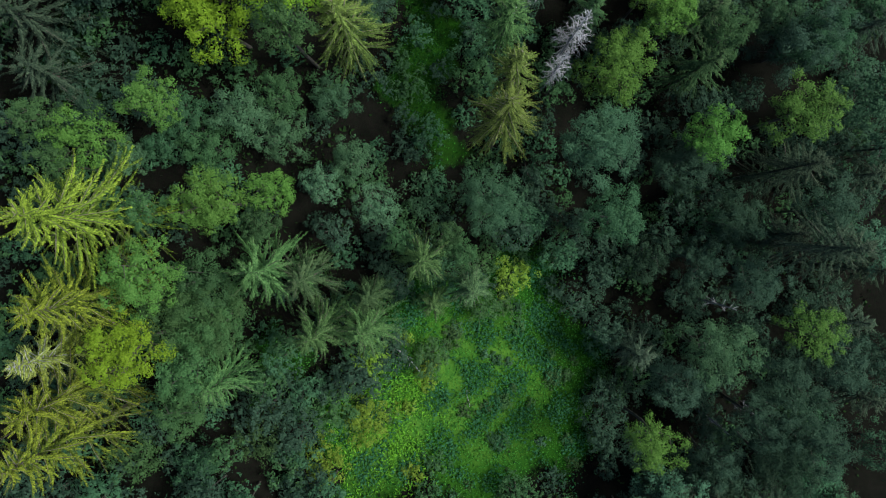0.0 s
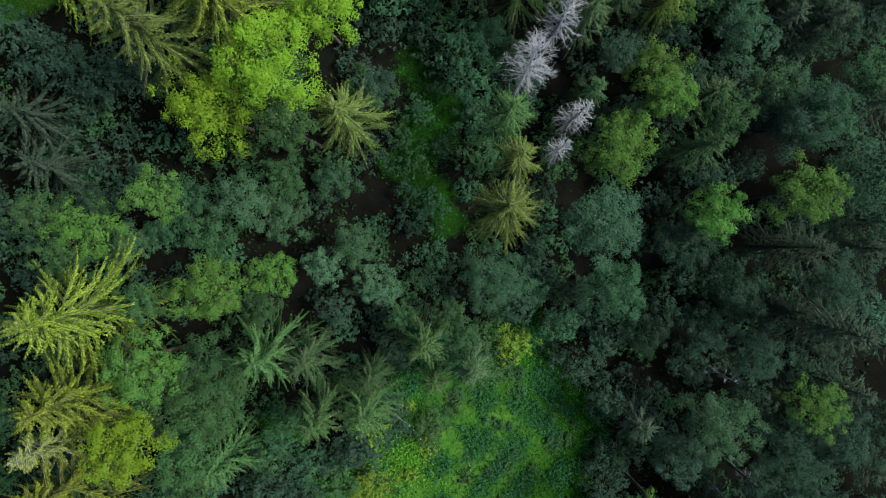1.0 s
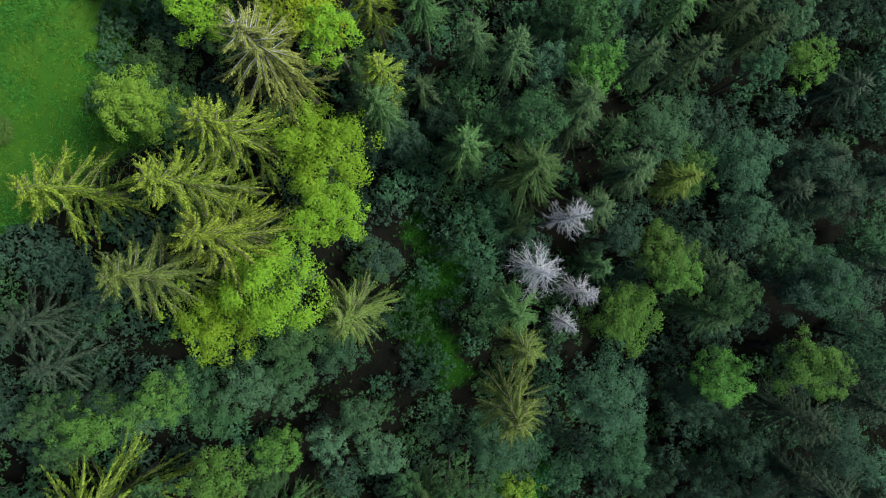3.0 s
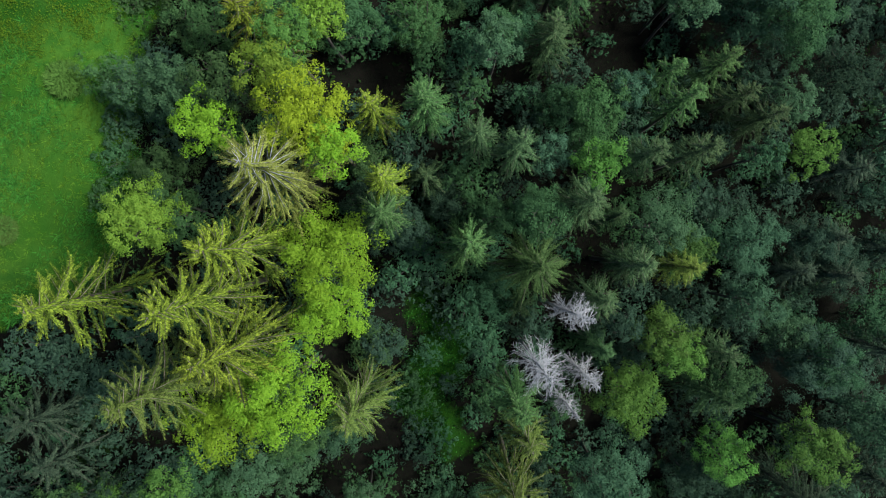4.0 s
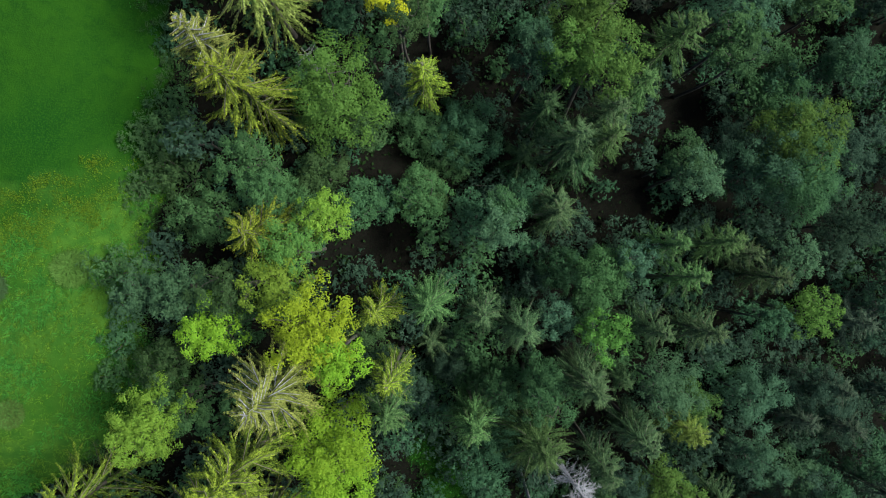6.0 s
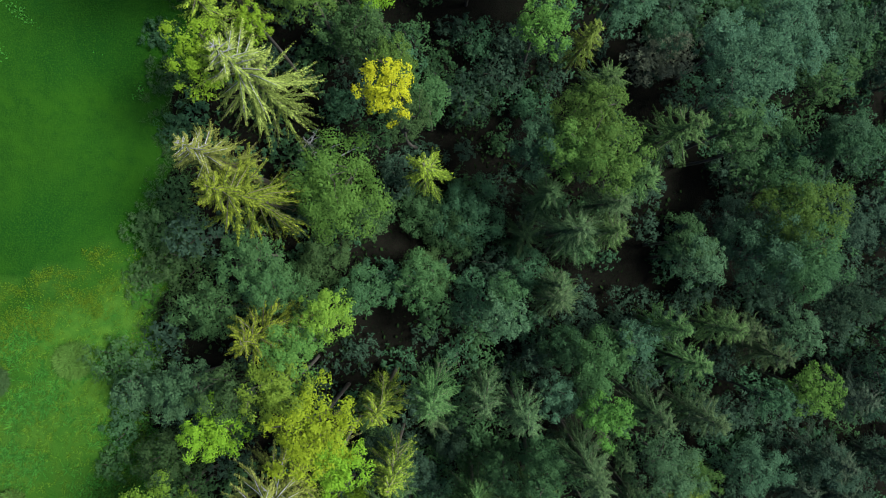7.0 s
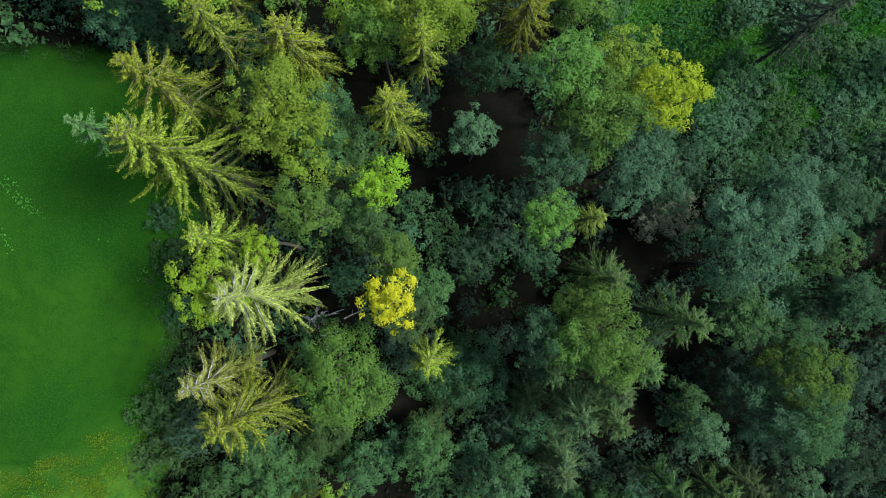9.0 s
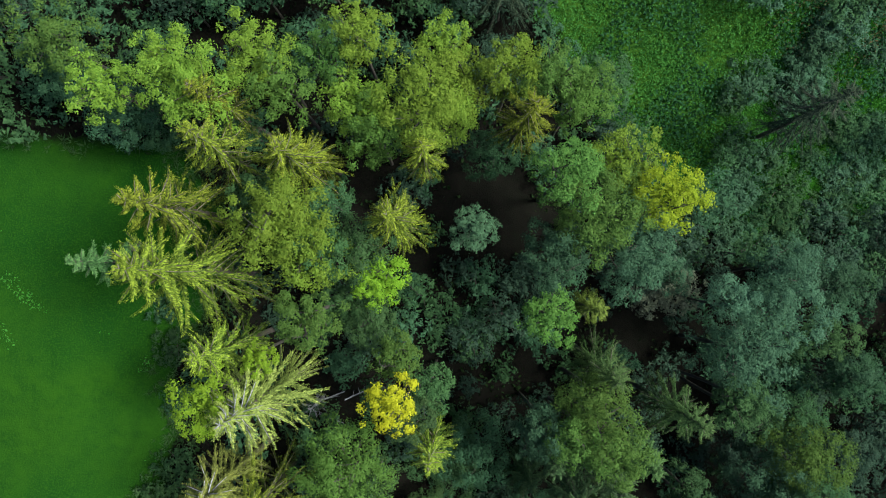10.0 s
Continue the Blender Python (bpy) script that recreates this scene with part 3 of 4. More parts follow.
tussocks("rim_scrub", "low dark scrub where the meadow meets the wood", LEAF["g"], 4200, (-32, -15, 22, 68), lambda x, y: smooth(0.02, 0.5, meadow(x - 1.3, y)) * (1 - meadow(x + 1.1, y)), 0.42, 10, 0.8, "scrub")


scatter("herbs", "dense green herbs covering the clearing", "herbs", HERB, 130000, (-20, 20, -32, 24), lambda x, y: glade(x, y) * np.where(y > 3, 0.25, 1.0) * (0.25 + 0.75 * tuftiness(x, y, 1.1)), 0.16, 1.2, 0.4)
scatter("nettles", "dark patches of nettles in the clearing", "herbs", NETTLE, 60000, (-12, 20, -32, 6), lambda x, y: glade(x, y) * clumps(x, y), 0.26, 1.4, 0.7)
scatter("clearing_grass", "long grass of the sunny clearing", "grass", GRASS, 26000, (-12, 20, -32, 24), lambda x, y: glade(x, y) * tuftiness(x + 3, y, 0.6), 0.40, 0.8, 0.15, 0.10)
scatter("bright_grass", "long yellow-green grass in the clearing", "grass", GRASS_LIME, 50000, (-12, 8, -30, -8), lambda x, y: smooth(1.2, 0.3, np.hypot((x + 5.5) / 6.0, (y + 20) / 8.0)) * tuftiness(x, y, 0.9), 0.34, 1.0, 0.5, 0.13)
scatter("glade_grass", "soft green grass in the narrow glade", "grass", GRASS, 24000, (-6, 3, 3, 24), lambda x, y: smooth(1.2, 0.3, np.hypot((x + 1.8) / 2.6, (y - 13) / 8.5)) * (0.3 + 0.7 * tuftiness(x, y, 0.7)), 0.22, 1.2, 0.3, 0.12)
scatter("meadow_weeds", "scattered broad-leaved weeds on the meadow", "weeds", HERB, 60000, (-34, -18, 44, 62), lambda x, y: meadow(x, y) * smooth(0.80, 0.97, tuftiness(x, y, 1.1)) * smooth(0.45, 0.8, tuftiness(x + 5, y, 0.31)) * 0.3, 0.17, 1.4, 0.15, 0.24)
scatter("thicket", "low green thicket on the upper clearing", "herbs", THICKET, 90000, (8, 46, 60, 90), lambda x, y: glade(x, y) * (0.2 + 0.8 * tuftiness(x, y, 1.0)), 0.17, 1.2, 0.5)
scatter("brambles", "brambles and young nettles carpeting the upper clearing", "brambles", NETTLE, 60000, (10, 46, 58, 92), lambda x, y: glade(x, y) * smooth(0.25, 0.7, tuftiness(x + 2, y, 0.55)), 0.24, 1.3, 0.8)
scatter("dry_scrub", "brown dying scrub on the upper clearing", "scrub", DRY, 16000, (22, 40, 72, 90), lambda x, y: smooth(1.2, 0.4, np.hypot((x - 29) / 7.0, (y - 80) / 5.0)) * (0.2 + 0.8 * tuftiness(x, y, 1.2)), 0.26, 1.0, 0.9, 0.16)
scatter("upper_grass", "fresh green grass along the upper clearing's edge", "grass", HERB_FRESH, 75000, (3, 26, 64, 90), lambda x, y: glade(x, y) * smooth(25, 19, x + 0.25 * (74 - y)) * (0.35 + 0.65 * tuftiness(x, y, 0.8)), 0.24, 1.1, 0.5, 0.16)
scatter("ferns", "ferns darkened for the shade of the wood floor", "ferns", FERN, 110000, (-36, 46, -32, 88), lambda x, y: (1 - np.maximum.reduce([meadow(x, y), glade(x, y), hollow(x, y)])) * tuftiness(x, y, 0.7) ** 2 * np.where((x > 12) & (y < 50), 0.5, 1.0), 0.36, 1.0, 0.35)

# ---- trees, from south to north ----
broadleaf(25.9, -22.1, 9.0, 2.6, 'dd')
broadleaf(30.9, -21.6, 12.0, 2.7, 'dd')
shrub(-11.2, -21.6, 3.5, 2.4, 'y')
shrub(-21.1, -20.9, 4.5, 2.4, 'd')
shrub(-26.7, -20.2, 4.5, 2.4, 'g')
dead_spruce(27.3, -19.8, 5.0, 0.6, 16)
broadleaf(32.7, -19.1, 14.0, 2.7, 'dd')
shrub(-16.2, -18.9, 4.5, 2.4, 'g')
broadleaf(18.1, -18.8, 14.9, 2.2, 'lg')
dead_spruce(30.0, -18.3, 7.0, 0.8, 26)
shrub(-7.1, -18.2, 4.5, 2.4, 'y')
broadleaf(29.4, -17.8, 12.0, 2.7, 'dd')
shrub(-10.3, -17.1, 4.5, 2.4, 'g')
spruce(-28.4, -16.2, 28.0, 3.8, 'yg')
broadleaf(21.8, -15.1, 9.0, 2.4, 'dd')
broadleaf(-20.1, -14.2, 20.3, 2.1, 'g')
broadleaf(31.3, -13.6, 11.0, 2.7, 'dd')
spruce(-28.3, -13.4, 20.0, 2.8, 'd')
spruce(-27.5, -12.6, 28.2, 3.8, 'yg')
shrub(-1.3, -12.6, 4.5, 2.1, 'g')
shrub(-6.7, -12.6, 4.5, 1.7, 'y')
broadleaf(36.3, -12.5, 12.0, 2.7, 'dd')
spruce(-17.8, -12.4, 19.2, 2.7, 'g')
spruce(18.3, -12.1, 9.0, 2.5, 'dd')
broadleaf(24.7, -11.4, 12.7, 2.9, 'b')
broadleaf(-19.3, -10.8, 22.5, 2.2, 'g')
spruce(-28.9, -9.9, 25.0, 2.8, 'pale')
broadleaf(32.4, -9.4, 13.3, 2.3, 'olive')
dead_spruce(26.5, -7.6, 8.0, 1.0, 14)
broadleaf(-22.0, -8.8, 28.1, 2.4, 'yy')
spruce(-5.8, -8.3, 20.7, 2.7, 'g')
spruce(-9.7, -8.1, 22.4, 2.8, 'g')
shrub(4.0, -8.0, 4.5, 1.7, 'g')
broadleaf(-18.5, -8.0, 20.0, 2.4, 'g')
broadleaf(-19.9, -7.7, 22.0, 3.5, 'g')
spruce(-0.6, -6.6, 15.0, 1.8, 'g')
spruce(-6.2, -5.9, 18.0, 2.0, 'd')
spruce(-25.6, -5.3, 30.3, 4.3, 'yg')
spruce(2.2, -5.0, 17.3, 2.2, 'gm')
shrub(6.9, -5.0, 4.5, 2.0, 'y')
broadleaf(28.3, -4.8, 12.0, 2.5, 'dd')
spruce(-11.3, -4.3, 19.0, 3.0, 'gm')
broadleaf(-18.5, -4.1, 21.0, 2.2, 'gm')
broadleaf(-21.3, -3.7, 27.1, 2.5, 'olive')
spruce(-14.0, -3.6, 22.2, 3.6, 'g')
shrub(4.1, -3.6, 4.5, 1.7, 'g')
broadleaf(19.0, -3.1, 8.0, 2.3, 'dd')
broadleaf(23.8, -3.0, 10.0, 2.4, 'dd')
spruce(-1.9, -2.8, 20.0, 2.5, 'g')
broadleaf(1.6, -2.5, 16.0, 1.3, 'gm')
spruce(31.1, -1.7, 20.4, 3.2, 'dd')
broadleaf(-3.6, -1.2, 14.0, 1.3, 'gm')
broadleaf(0.3, -1.0, 15.0, 1.3, 'gm')
spruce(30.0, -1.0, 13.3, 2.7, 'dd')
broadleaf(-14.8, -0.1, 18.0, 1.6, 'gm')
broadleaf(26.3, 0.4, 11.0, 2.5, 'dd')
spruce(-24.4, 0.6, 33.0, 4.6, 'yg')
broadleaf(15.0, 0.8, 14.6, 2.4, 'd')
broadleaf(-21.1, 1.1, 25.3, 1.4, 'g')
broadleaf(33.8, 1.3, 14.0, 2.7, 'dd')
broadleaf(-5.6, 1.6, 16.8, 1.8, 'b')
broadleaf(-16.7, 1.8, 25.1, 2.4, 'lg')
broadleaf(4.2, 2.0, 15.7, 2.8, 'bm')
shrub(-1.5, 2.5, 3.5, 2.4, 'b')
broadleaf(-13.5, 2.6, 18.9, 1.8, 'lg')
broadleaf(-9.6, 3.3, 18.2, 1.5, 'b')
broadleaf(-27.3, 4.3, 25.0, 1.7, 'g')
spruce(29.1, 4.6, 18.4, 3.1, 'dd')
broadleaf(21.6, 5.1, 12.0, 2.5, 'dd')
broadleaf(-7.2, 5.2, 18.5, 1.8, 'b')
broadleaf(-24.1, 5.2, 21.0, 1.7, 'b')
broadleaf(-18.3, 6.1, 20.0, 2.0, 'gm')
broadleaf(-21.2, 6.1, 20.0, 1.6, 'd')
broadleaf(-25.2, 6.4, 25.8, 2.2, 'lg')
broadleaf(12.7, 6.6, 19.4, 3.0, 'bm')
broadleaf(-13.0, 7.2, 18.0, 2.0, 'b')
broadleaf(-27.8, 7.3, 26.7, 1.7, 'g')
spruce(4.5, 7.5, 29.0, 2.9, 'pg')
broadleaf(23.2, 7.7, 14.9, 2.4, 'lg')
broadleaf(-25.0, 7.9, 24.9, 1.5, 'dd')
broadleaf(-15.2, 8.4, 20.9, 2.1, 'b')
broadleaf(-19.6, 8.4, 21.0, 1.8, 'd')
broadleaf(-19.9, 8.5, 27.2, 1.8, 'olive')
broadleaf(29.2, 9.2, 18.9, 2.5, 'olive')
broadleaf(30.6, 9.5, 17.0, 1.3, 'od')
broadleaf(-8.9, 10.2, 16.1, 1.8, 'bm')
broadleaf(-12.5, 10.2, 20.0, 1.8, 'gm')
spruce(-27.5, 10.6, 26.0, 3.1, 'dd')
spruce(5.4, 11.1, 24.8, 2.1, 'pg')
dead_spruce(9.2, 12.7, 19.6, 1.1)
broadleaf(14.4, 13.2, 17.6, 2.8, 'lg')
broadleaf(-10.4, 13.2, 29.0, 1.9, 'g')
spruce(21.7, 13.3, 17.3, 2.5, 'd')
spruce(-27.8, 13.9, 27.6, 3.2, 'dd')
broadleaf(-15.3, 14.1, 31.0, 2.8, 'yy')
spruce(-6.9, 14.3, 27.8, 3.0, 'pg')
spruce(4.5, 14.6, 27.1, 2.2, 'g')
broadleaf(22.1, 15.1, 19.4, 1.9, 'gm')
dead_spruce(10.5, 15.3, 21.0, 1.4)
broadleaf(30.4, 15.6, 16.2, 3.1, 'dd')
shrub(2.9, 15.6, 4.5, 2.4, 'd')
broadleaf(31.6, 15.9, 16.0, 2.7, 'd')
broadleaf(-10.8, 16.4, 30.0, 1.7, 'g')
broadleaf(-11.2, 16.5, 33.8, 3.1, 'yy')
broadleaf(18.1, 16.8, 18.8, 2.1, 'lg')
spruce(-17.0, 17.2, 39.0, 3.1, 'pg')
spruce(21.4, 17.2, 18.6, 2.0, 'gm')
dead_spruce(5.8, 17.4, 31.6, 2.0)
spruce(11.7, 17.5, 18.0, 1.7, 'd')
shrub(-6.6, 17.5, 4.3, 2.2, 'g')
broadleaf(-5.7, 17.7, 17.8, 1.7, 'dd')
broadleaf(28.3, 18.6, 13.4, 2.1, 'b')
broadleaf(16.4, 18.8, 19.6, 2.1, 'olive')
spruce(-13.0, 19.6, 39.1, 3.2, 'yg')
broadleaf(13.0, 19.6, 20.0, 1.5, 'dd')
spruce(5.3, 20.7, 16.0, 2.0, 'd')
dead_spruce(8.0, 20.7, 29.5, 1.5)
broadleaf(-8.4, 21.2, 29.0, 2.6, 'yy')
broadleaf(23.3, 21.3, 20.0, 1.9, 'bd')
broadleaf(3.6, 21.4, 15.0, 2.2, 'd')
spruce(10.6, 21.7, 25.4, 1.9, 'gm')
spruce(-22.8, 22.4, 36.3, 3.2, 'yg')
spruce(-14.4, 22.8, 40.7, 2.9, 'yg')
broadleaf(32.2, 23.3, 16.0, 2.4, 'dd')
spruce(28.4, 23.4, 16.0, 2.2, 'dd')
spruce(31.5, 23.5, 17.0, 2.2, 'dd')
spruce(17.3, 24.0, 22.8, 1.8, 'olive')
spruce(5.6, 24.1, 29.0, 2.9, 'g')
spruce(13.4, 24.1, 24.0, 1.8, 'gm')
spruce(12.5, 24.4, 27.3, 1.7, 'gm')
broadleaf(18.9, 24.8, 18.4, 2.0, 'od')
spruce(0.8, 25.1, 26.9, 2.0, 'g')
broadleaf(-8.4, 25.3, 31.8, 3.1, 'yy')
spruce(-12.2, 25.4, 39.7, 2.8, 'yg')
broadleaf(23.5, 25.7, 18.5, 2.4, 'bm')
broadleaf(29.7, 25.8, 17.0, 2.3, 'dd')
spruce(0.9, 25.8, 29.0, 1.9, 'g')
shrub(-2.7, 26.4, 4.2, 1.8, 'g')
spruce(30.5, 26.4, 16.9, 2.3, 'dd')
broadleaf(-3.5, 26.6, 22.0, 1.6, 'dd')
broadleaf(-18.0, 26.8, 36.0, 1.7, 'y')
broadleaf(-6.3, 27.0, 20.0, 2.1, 'dd')
broadleaf(15.2, 27.2, 24.0, 2.4, 'b')
broadleaf(2.7, 27.4, 24.6, 1.3, 'gm')
broadleaf(-4.7, 27.4, 22.0, 2.0, 'dd')
broadleaf(-18.3, 27.4, 34.4, 2.0, 'y')
spruce(12.3, 27.5, 22.0, 1.4, 'd')
broadleaf(5.7, 27.6, 28.4, 1.9, 'gm')
broadleaf(-17.5, 27.6, 32.0, 1.8, 'g')
spruce(-4.7, 27.7, 33.8, 1.8, 'g')
broadleaf(3.3, 27.8, 20.0, 1.5, 'gm')
broadleaf(6.0, 28.1, 23.8, 1.8, 'gm')
spruce(9.2, 28.2, 24.4, 2.0, 'gm')
broadleaf(-6.1, 28.6, 24.0, 1.9, 'dd')
spruce(8.6, 28.7, 30.2, 2.1, 'gm')
broadleaf(-0.5, 28.7, 19.0, 1.9, 'dd')
spruce(-4.5, 29.4, 33.1, 1.7, 'yg')
spruce(-10.2, 29.7, 40.2, 3.3, 'pale')
broadleaf(-18.7, 30.0, 30.9, 2.1, 'g')
spruce(-2.1, 30.7, 21.0, 1.9, 'gm')
broadleaf(-7.1, 31.0, 36.0, 1.6, 'yy')
broadleaf(10.3, 31.4, 25.0, 1.7, 'lg')
broadleaf(-6.3, 31.7, 24.0, 1.8, 'g')
spruce(4.0, 31.8, 29.0, 1.8, 'gm')
spruce(16.5, 31.9, 28.0, 1.8, 'gm')
spruce(31.8, 31.9, 17.2, 2.6, 'dd')
spruce(13.3, 32.0, 27.0, 1.7, 'gm')
broadleaf(23.0, 32.2, 21.7, 1.4, 'd')
broadleaf(-14.5, 32.3, 30.0, 1.6, 'g')
broadleaf(7.1, 32.3, 22.0, 1.6, 'bm')
broadleaf(-14.6, 32.6, 34.8, 1.7, 'yy')
broadleaf(26.7, 32.8, 21.5, 1.8, 'lg')
broadleaf(-8.6, 32.9, 37.6, 2.4, 'gold2')
broadleaf(9.7, 33.2, 21.0, 1.8, 'gm')
spruce(1.6, 33.3, 27.5, 1.8, 'gm')
spruce(-5.0, 34.0, 33.8, 1.6, 'yg')
spruce(-1.8, 34.3, 33.9, 1.9, 'g')
broadleaf(-16.5, 34.4, 32.0, 1.7, 'b')
broadleaf(-19.1, 34.9, 33.5, 1.6, 'b')
broadleaf(-16.5, 35.0, 34.7, 1.6, 'b')
broadleaf(-13.5, 35.0, 35.3, 1.7, 'g')
spruce(15.8, 35.2, 27.1, 1.5, 'g')
broadleaf(-10.6, 35.3, 36.0, 2.0, 'y')
spruce(23.9, 35.5, 21.0, 2.0, 'gm')
broadleaf(10.6, 35.6, 24.3, 2.4, 'g')
broadleaf(7.7, 35.9, 21.7, 1.8, 'd')
shrub(-21.9, 36.0, 4.5, 1.8, 'g')
broadleaf(26.5, 36.8, 19.2, 1.8, 'b')
broadleaf(12.7, 36.9, 23.4, 1.4, 'bm')
spruce(22.3, 37.2, 20.0, 1.8, 'gm')
broadleaf(-10.0, 37.4, 35.0, 1.9, 'olive')
spruce(15.0, 37.8, 25.1, 1.6, 'g')
spruce(18.3, 37.8, 27.3, 1.7, 'g')
spruce(-11.8, 38.3, 36.4, 2.6, 'yg')
broadleaf(2.6, 38.8, 28.9, 1.7, 'b')
broadleaf(-8.1, 39.3, 33.9, 1.6, 'y')
broadleaf(-15.6, 39.3, 32.0, 1.8, 'g')
shrub(-17.3, 39.3, 4.5, 1.7, 'g')
broadleaf(31.0, 39.5, 18.7, 2.4, 'dd')
spruce(7.0, 39.9, 27.1, 1.9, 'gm')
broadleaf(3.0, 40.1, 27.0, 1.5, 'gm')
broadleaf(-6.6, 40.4, 28.0, 1.8, 'gm')
broadleaf(-11.0, 40.4, 27.0, 1.7, 'g')
broadleaf(-11.7, 40.7, 33.0, 1.6, 'g')
spruce(6.8, 40.8, 25.7, 1.5, 'gm')
broadleaf(-2.7, 41.0, 26.9, 1.9, 'g')
broadleaf(-2.7, 41.5, 22.8, 2.0, 'g')
broadleaf(5.1, 41.5, 21.5, 1.8, 'd')
broadleaf(26.8, 41.6, 21.0, 2.0, 'd')
shrub(-18.0, 42.1, 4.5, 1.8, 'g')
broadleaf(-9.5, 42.5, 27.0, 2.0, 'g')
broadleaf(16.3, 42.7, 26.4, 1.8, 'b')
broadleaf(25.1, 42.7, 25.1, 2.5, 'gm')
broadleaf(-12.8, 42.8, 33.5, 1.8, 'g')
broadleaf(23.0, 43.5, 23.2, 3.0, 'bm')
spruce(8.5, 43.6, 25.0, 1.9, 'd')
broadleaf(15.9, 43.8, 25.2, 1.8, 'gm')
spruce(4.6, 44.3, 22.0, 2.0, 'd')
spruce(9.4, 44.6, 31.6, 1.6, 'g')
spruce(7.3, 44.7, 30.9, 2.1, 'gm')
broadleaf(-0.8, 44.7, 21.0, 2.0, 'gm')
shrub(-18.3, 44.8, 4.5, 1.7, 'g')
broadleaf(-6.2, 45.5, 28.0, 1.5, 'g')
broadleaf(21.5, 45.6, 18.0, 1.9, 'dd')
broadleaf(29.8, 45.7, 20.0, 2.1, 'dd')
broadleaf(25.4, 45.8, 24.2, 2.8, 'olive')
broadleaf(0.5, 46.0, 22.0, 2.7, 'd')
spruce(-12.1, 46.1, 40.3, 2.8, 'yg')
broadleaf(-3.2, 46.3, 22.0, 2.0, 'gm')
spruce(9.2, 46.6, 31.0, 1.9, 'gm')
broadleaf(-7.8, 46.8, 33.6, 3.0, 'lg')
spruce(5.6, 47.0, 28.0, 1.8, 'd')
spruce(11.5, 47.6, 31.0, 1.7, 'g')
spruce(-13.6, 47.9, 40.4, 1.9, 'pale')
broadleaf(25.5, 48.1, 20.3, 2.1, 'gm')
spruce(-2.3, 48.3, 31.7, 1.7, 'yg')
broadleaf(8.9, 48.8, 33.7, 2.1, 'olive')
broadleaf(6.6, 49.4, 32.8, 2.0, 'olive')
broadleaf(4.5, 49.6, 31.0, 1.9, 'bm')
dead_spruce(-10.4, 50.4, 26.0, 1.3, 22)
broadleaf(18.6, 50.6, 28.3, 1.8, 'gm')
spruce(13.3, 50.8, 32.4, 2.0, 'g')
broadleaf(17.6, 51.4, 29.6, 1.6, 'g')
broadleaf(29.4, 51.4, 22.0, 2.0, 'd')
broadleaf(7.8, 51.7, 33.0, 2.2, 'olive')
broadleaf(-4.4, 52.0, 36.3, 1.6, 'gold')
broadleaf(-3.4, 51.2, 33.8, 1.5, 'g')
broadleaf(29.2, 52.1, 21.2, 1.9, 'bm')
spruce(-11.8, 52.5, 41.0, 3.0, 'pale')
broadleaf(-2.3, 52.6, 32.0, 1.5, 'g')
broadleaf(-13.4, 53.0, 40.3, 1.7, 'yy')
spruce(8.8, 53.7, 32.6, 2.0, 'g')
broadleaf(18.3, 54.3, 30.8, 2.7, 'bm')
broadleaf(-4.4, 54.5, 33.0, 1.5, 'olive')
broadleaf(-11.2, 55.0, 38.1, 0.9, 'yy')
broadleaf(25.8, 55.1, 24.8, 1.7, 'g')
spruce(-13.5, 55.5, 40.6, 1.9, 'yg')
shrub(1.3, 55.6, 1.5, 1.9, 'd')
broadleaf(-6.1, 56.4, 32.0, 1.7, 'g')
broadleaf(4.8, 56.9, 32.9, 1.7, 'lg')
broadleaf(21.8, 56.9, 27.5, 2.6, 'bm')
broadleaf(-8.8, 57.0, 38.8, 1.7, 'olive')
spruce(8.1, 57.4, 29.1, 1.3, 'olive')
broadleaf(-7.6, 57.6, 31.0, 1.9, 'g')
broadleaf(18.0, 57.7, 27.0, 1.8, 'bd')
broadleaf(14.2, 57.8, 20.8, 1.7, 'grey', 0.45)
broadleaf(16.4, 58.4, 20.4, 1.9, 'grey', 0.45)
broadleaf(27.2, 58.8, 24.0, 2.1, 'bm')
broadleaf(-5.4, 59.1, 33.9, 1.6, 'yy')
broadleaf(15.2, 59.3, 22.0, 1.6, 'bm')
spruce(-14.6, 59.4, 44.5, 3.3, 'yg')
broadleaf(10.6, 59.6, 29.0, 1.8, 'bm')
broadleaf(22.8, 59.8, 26.0, 2.2, 'bm')
spruce(-16.9, 60.0, 45.3, 1.2, 'g')
broadleaf(5.5, 60.7, 32.6, 2.2, 'bm')
broadleaf(-9.1, 60.8, 38.0, 2.2, 'y')
broadleaf(-8.2, 60.9, 36.4, 1.7, 'g')
broadleaf(-6.2, 61.2, 35.9, 1.7, 'g')
broadleaf(10.6, 61.4, 32.7, 2.2, 'bm')
broadleaf(0.3, 62.3, 32.6, 1.5, 'b')
broadleaf(-10.3, 62.3, 40.9, 2.5, 'y')
spruce(-4.1, 62.7, 39.2, 2.0, 'yg')
spruce(-14.9, 62.9, 44.5, 2.1, 'yg')
broadleaf(7.7, 63.1, 35.8, 2.8, 'olive')
broadleaf(-11.7, 63.6, 38.0, 1.6, 'g')
broadleaf(-8.7, 63.7, 34.0, 1.6, 'gm')
broadleaf(11.4, 64.3, 35.2, 2.2, 'gold2')
broadleaf(5.7, 65.3, 36.7, 2.1, 'olive')
spruce(-12.9, 65.4, 43.3, 1.7, 'yg')
spruce(-9.8, 65.7, 41.1, 2.3, 'yg')
spruce(-2.8, 66.3, 37.8, 1.5, 'yg')
spruce(-9.1, 66.5, 37.0, 1.4, 'yg')
broadleaf(9.3, 66.5, 34.0, 1.9, 'y')
broadleaf(-5.6, 67.5, 36.0, 2.0, 'lg')
broadleaf(1.4, 67.6, 28.0, 1.8, 'd')
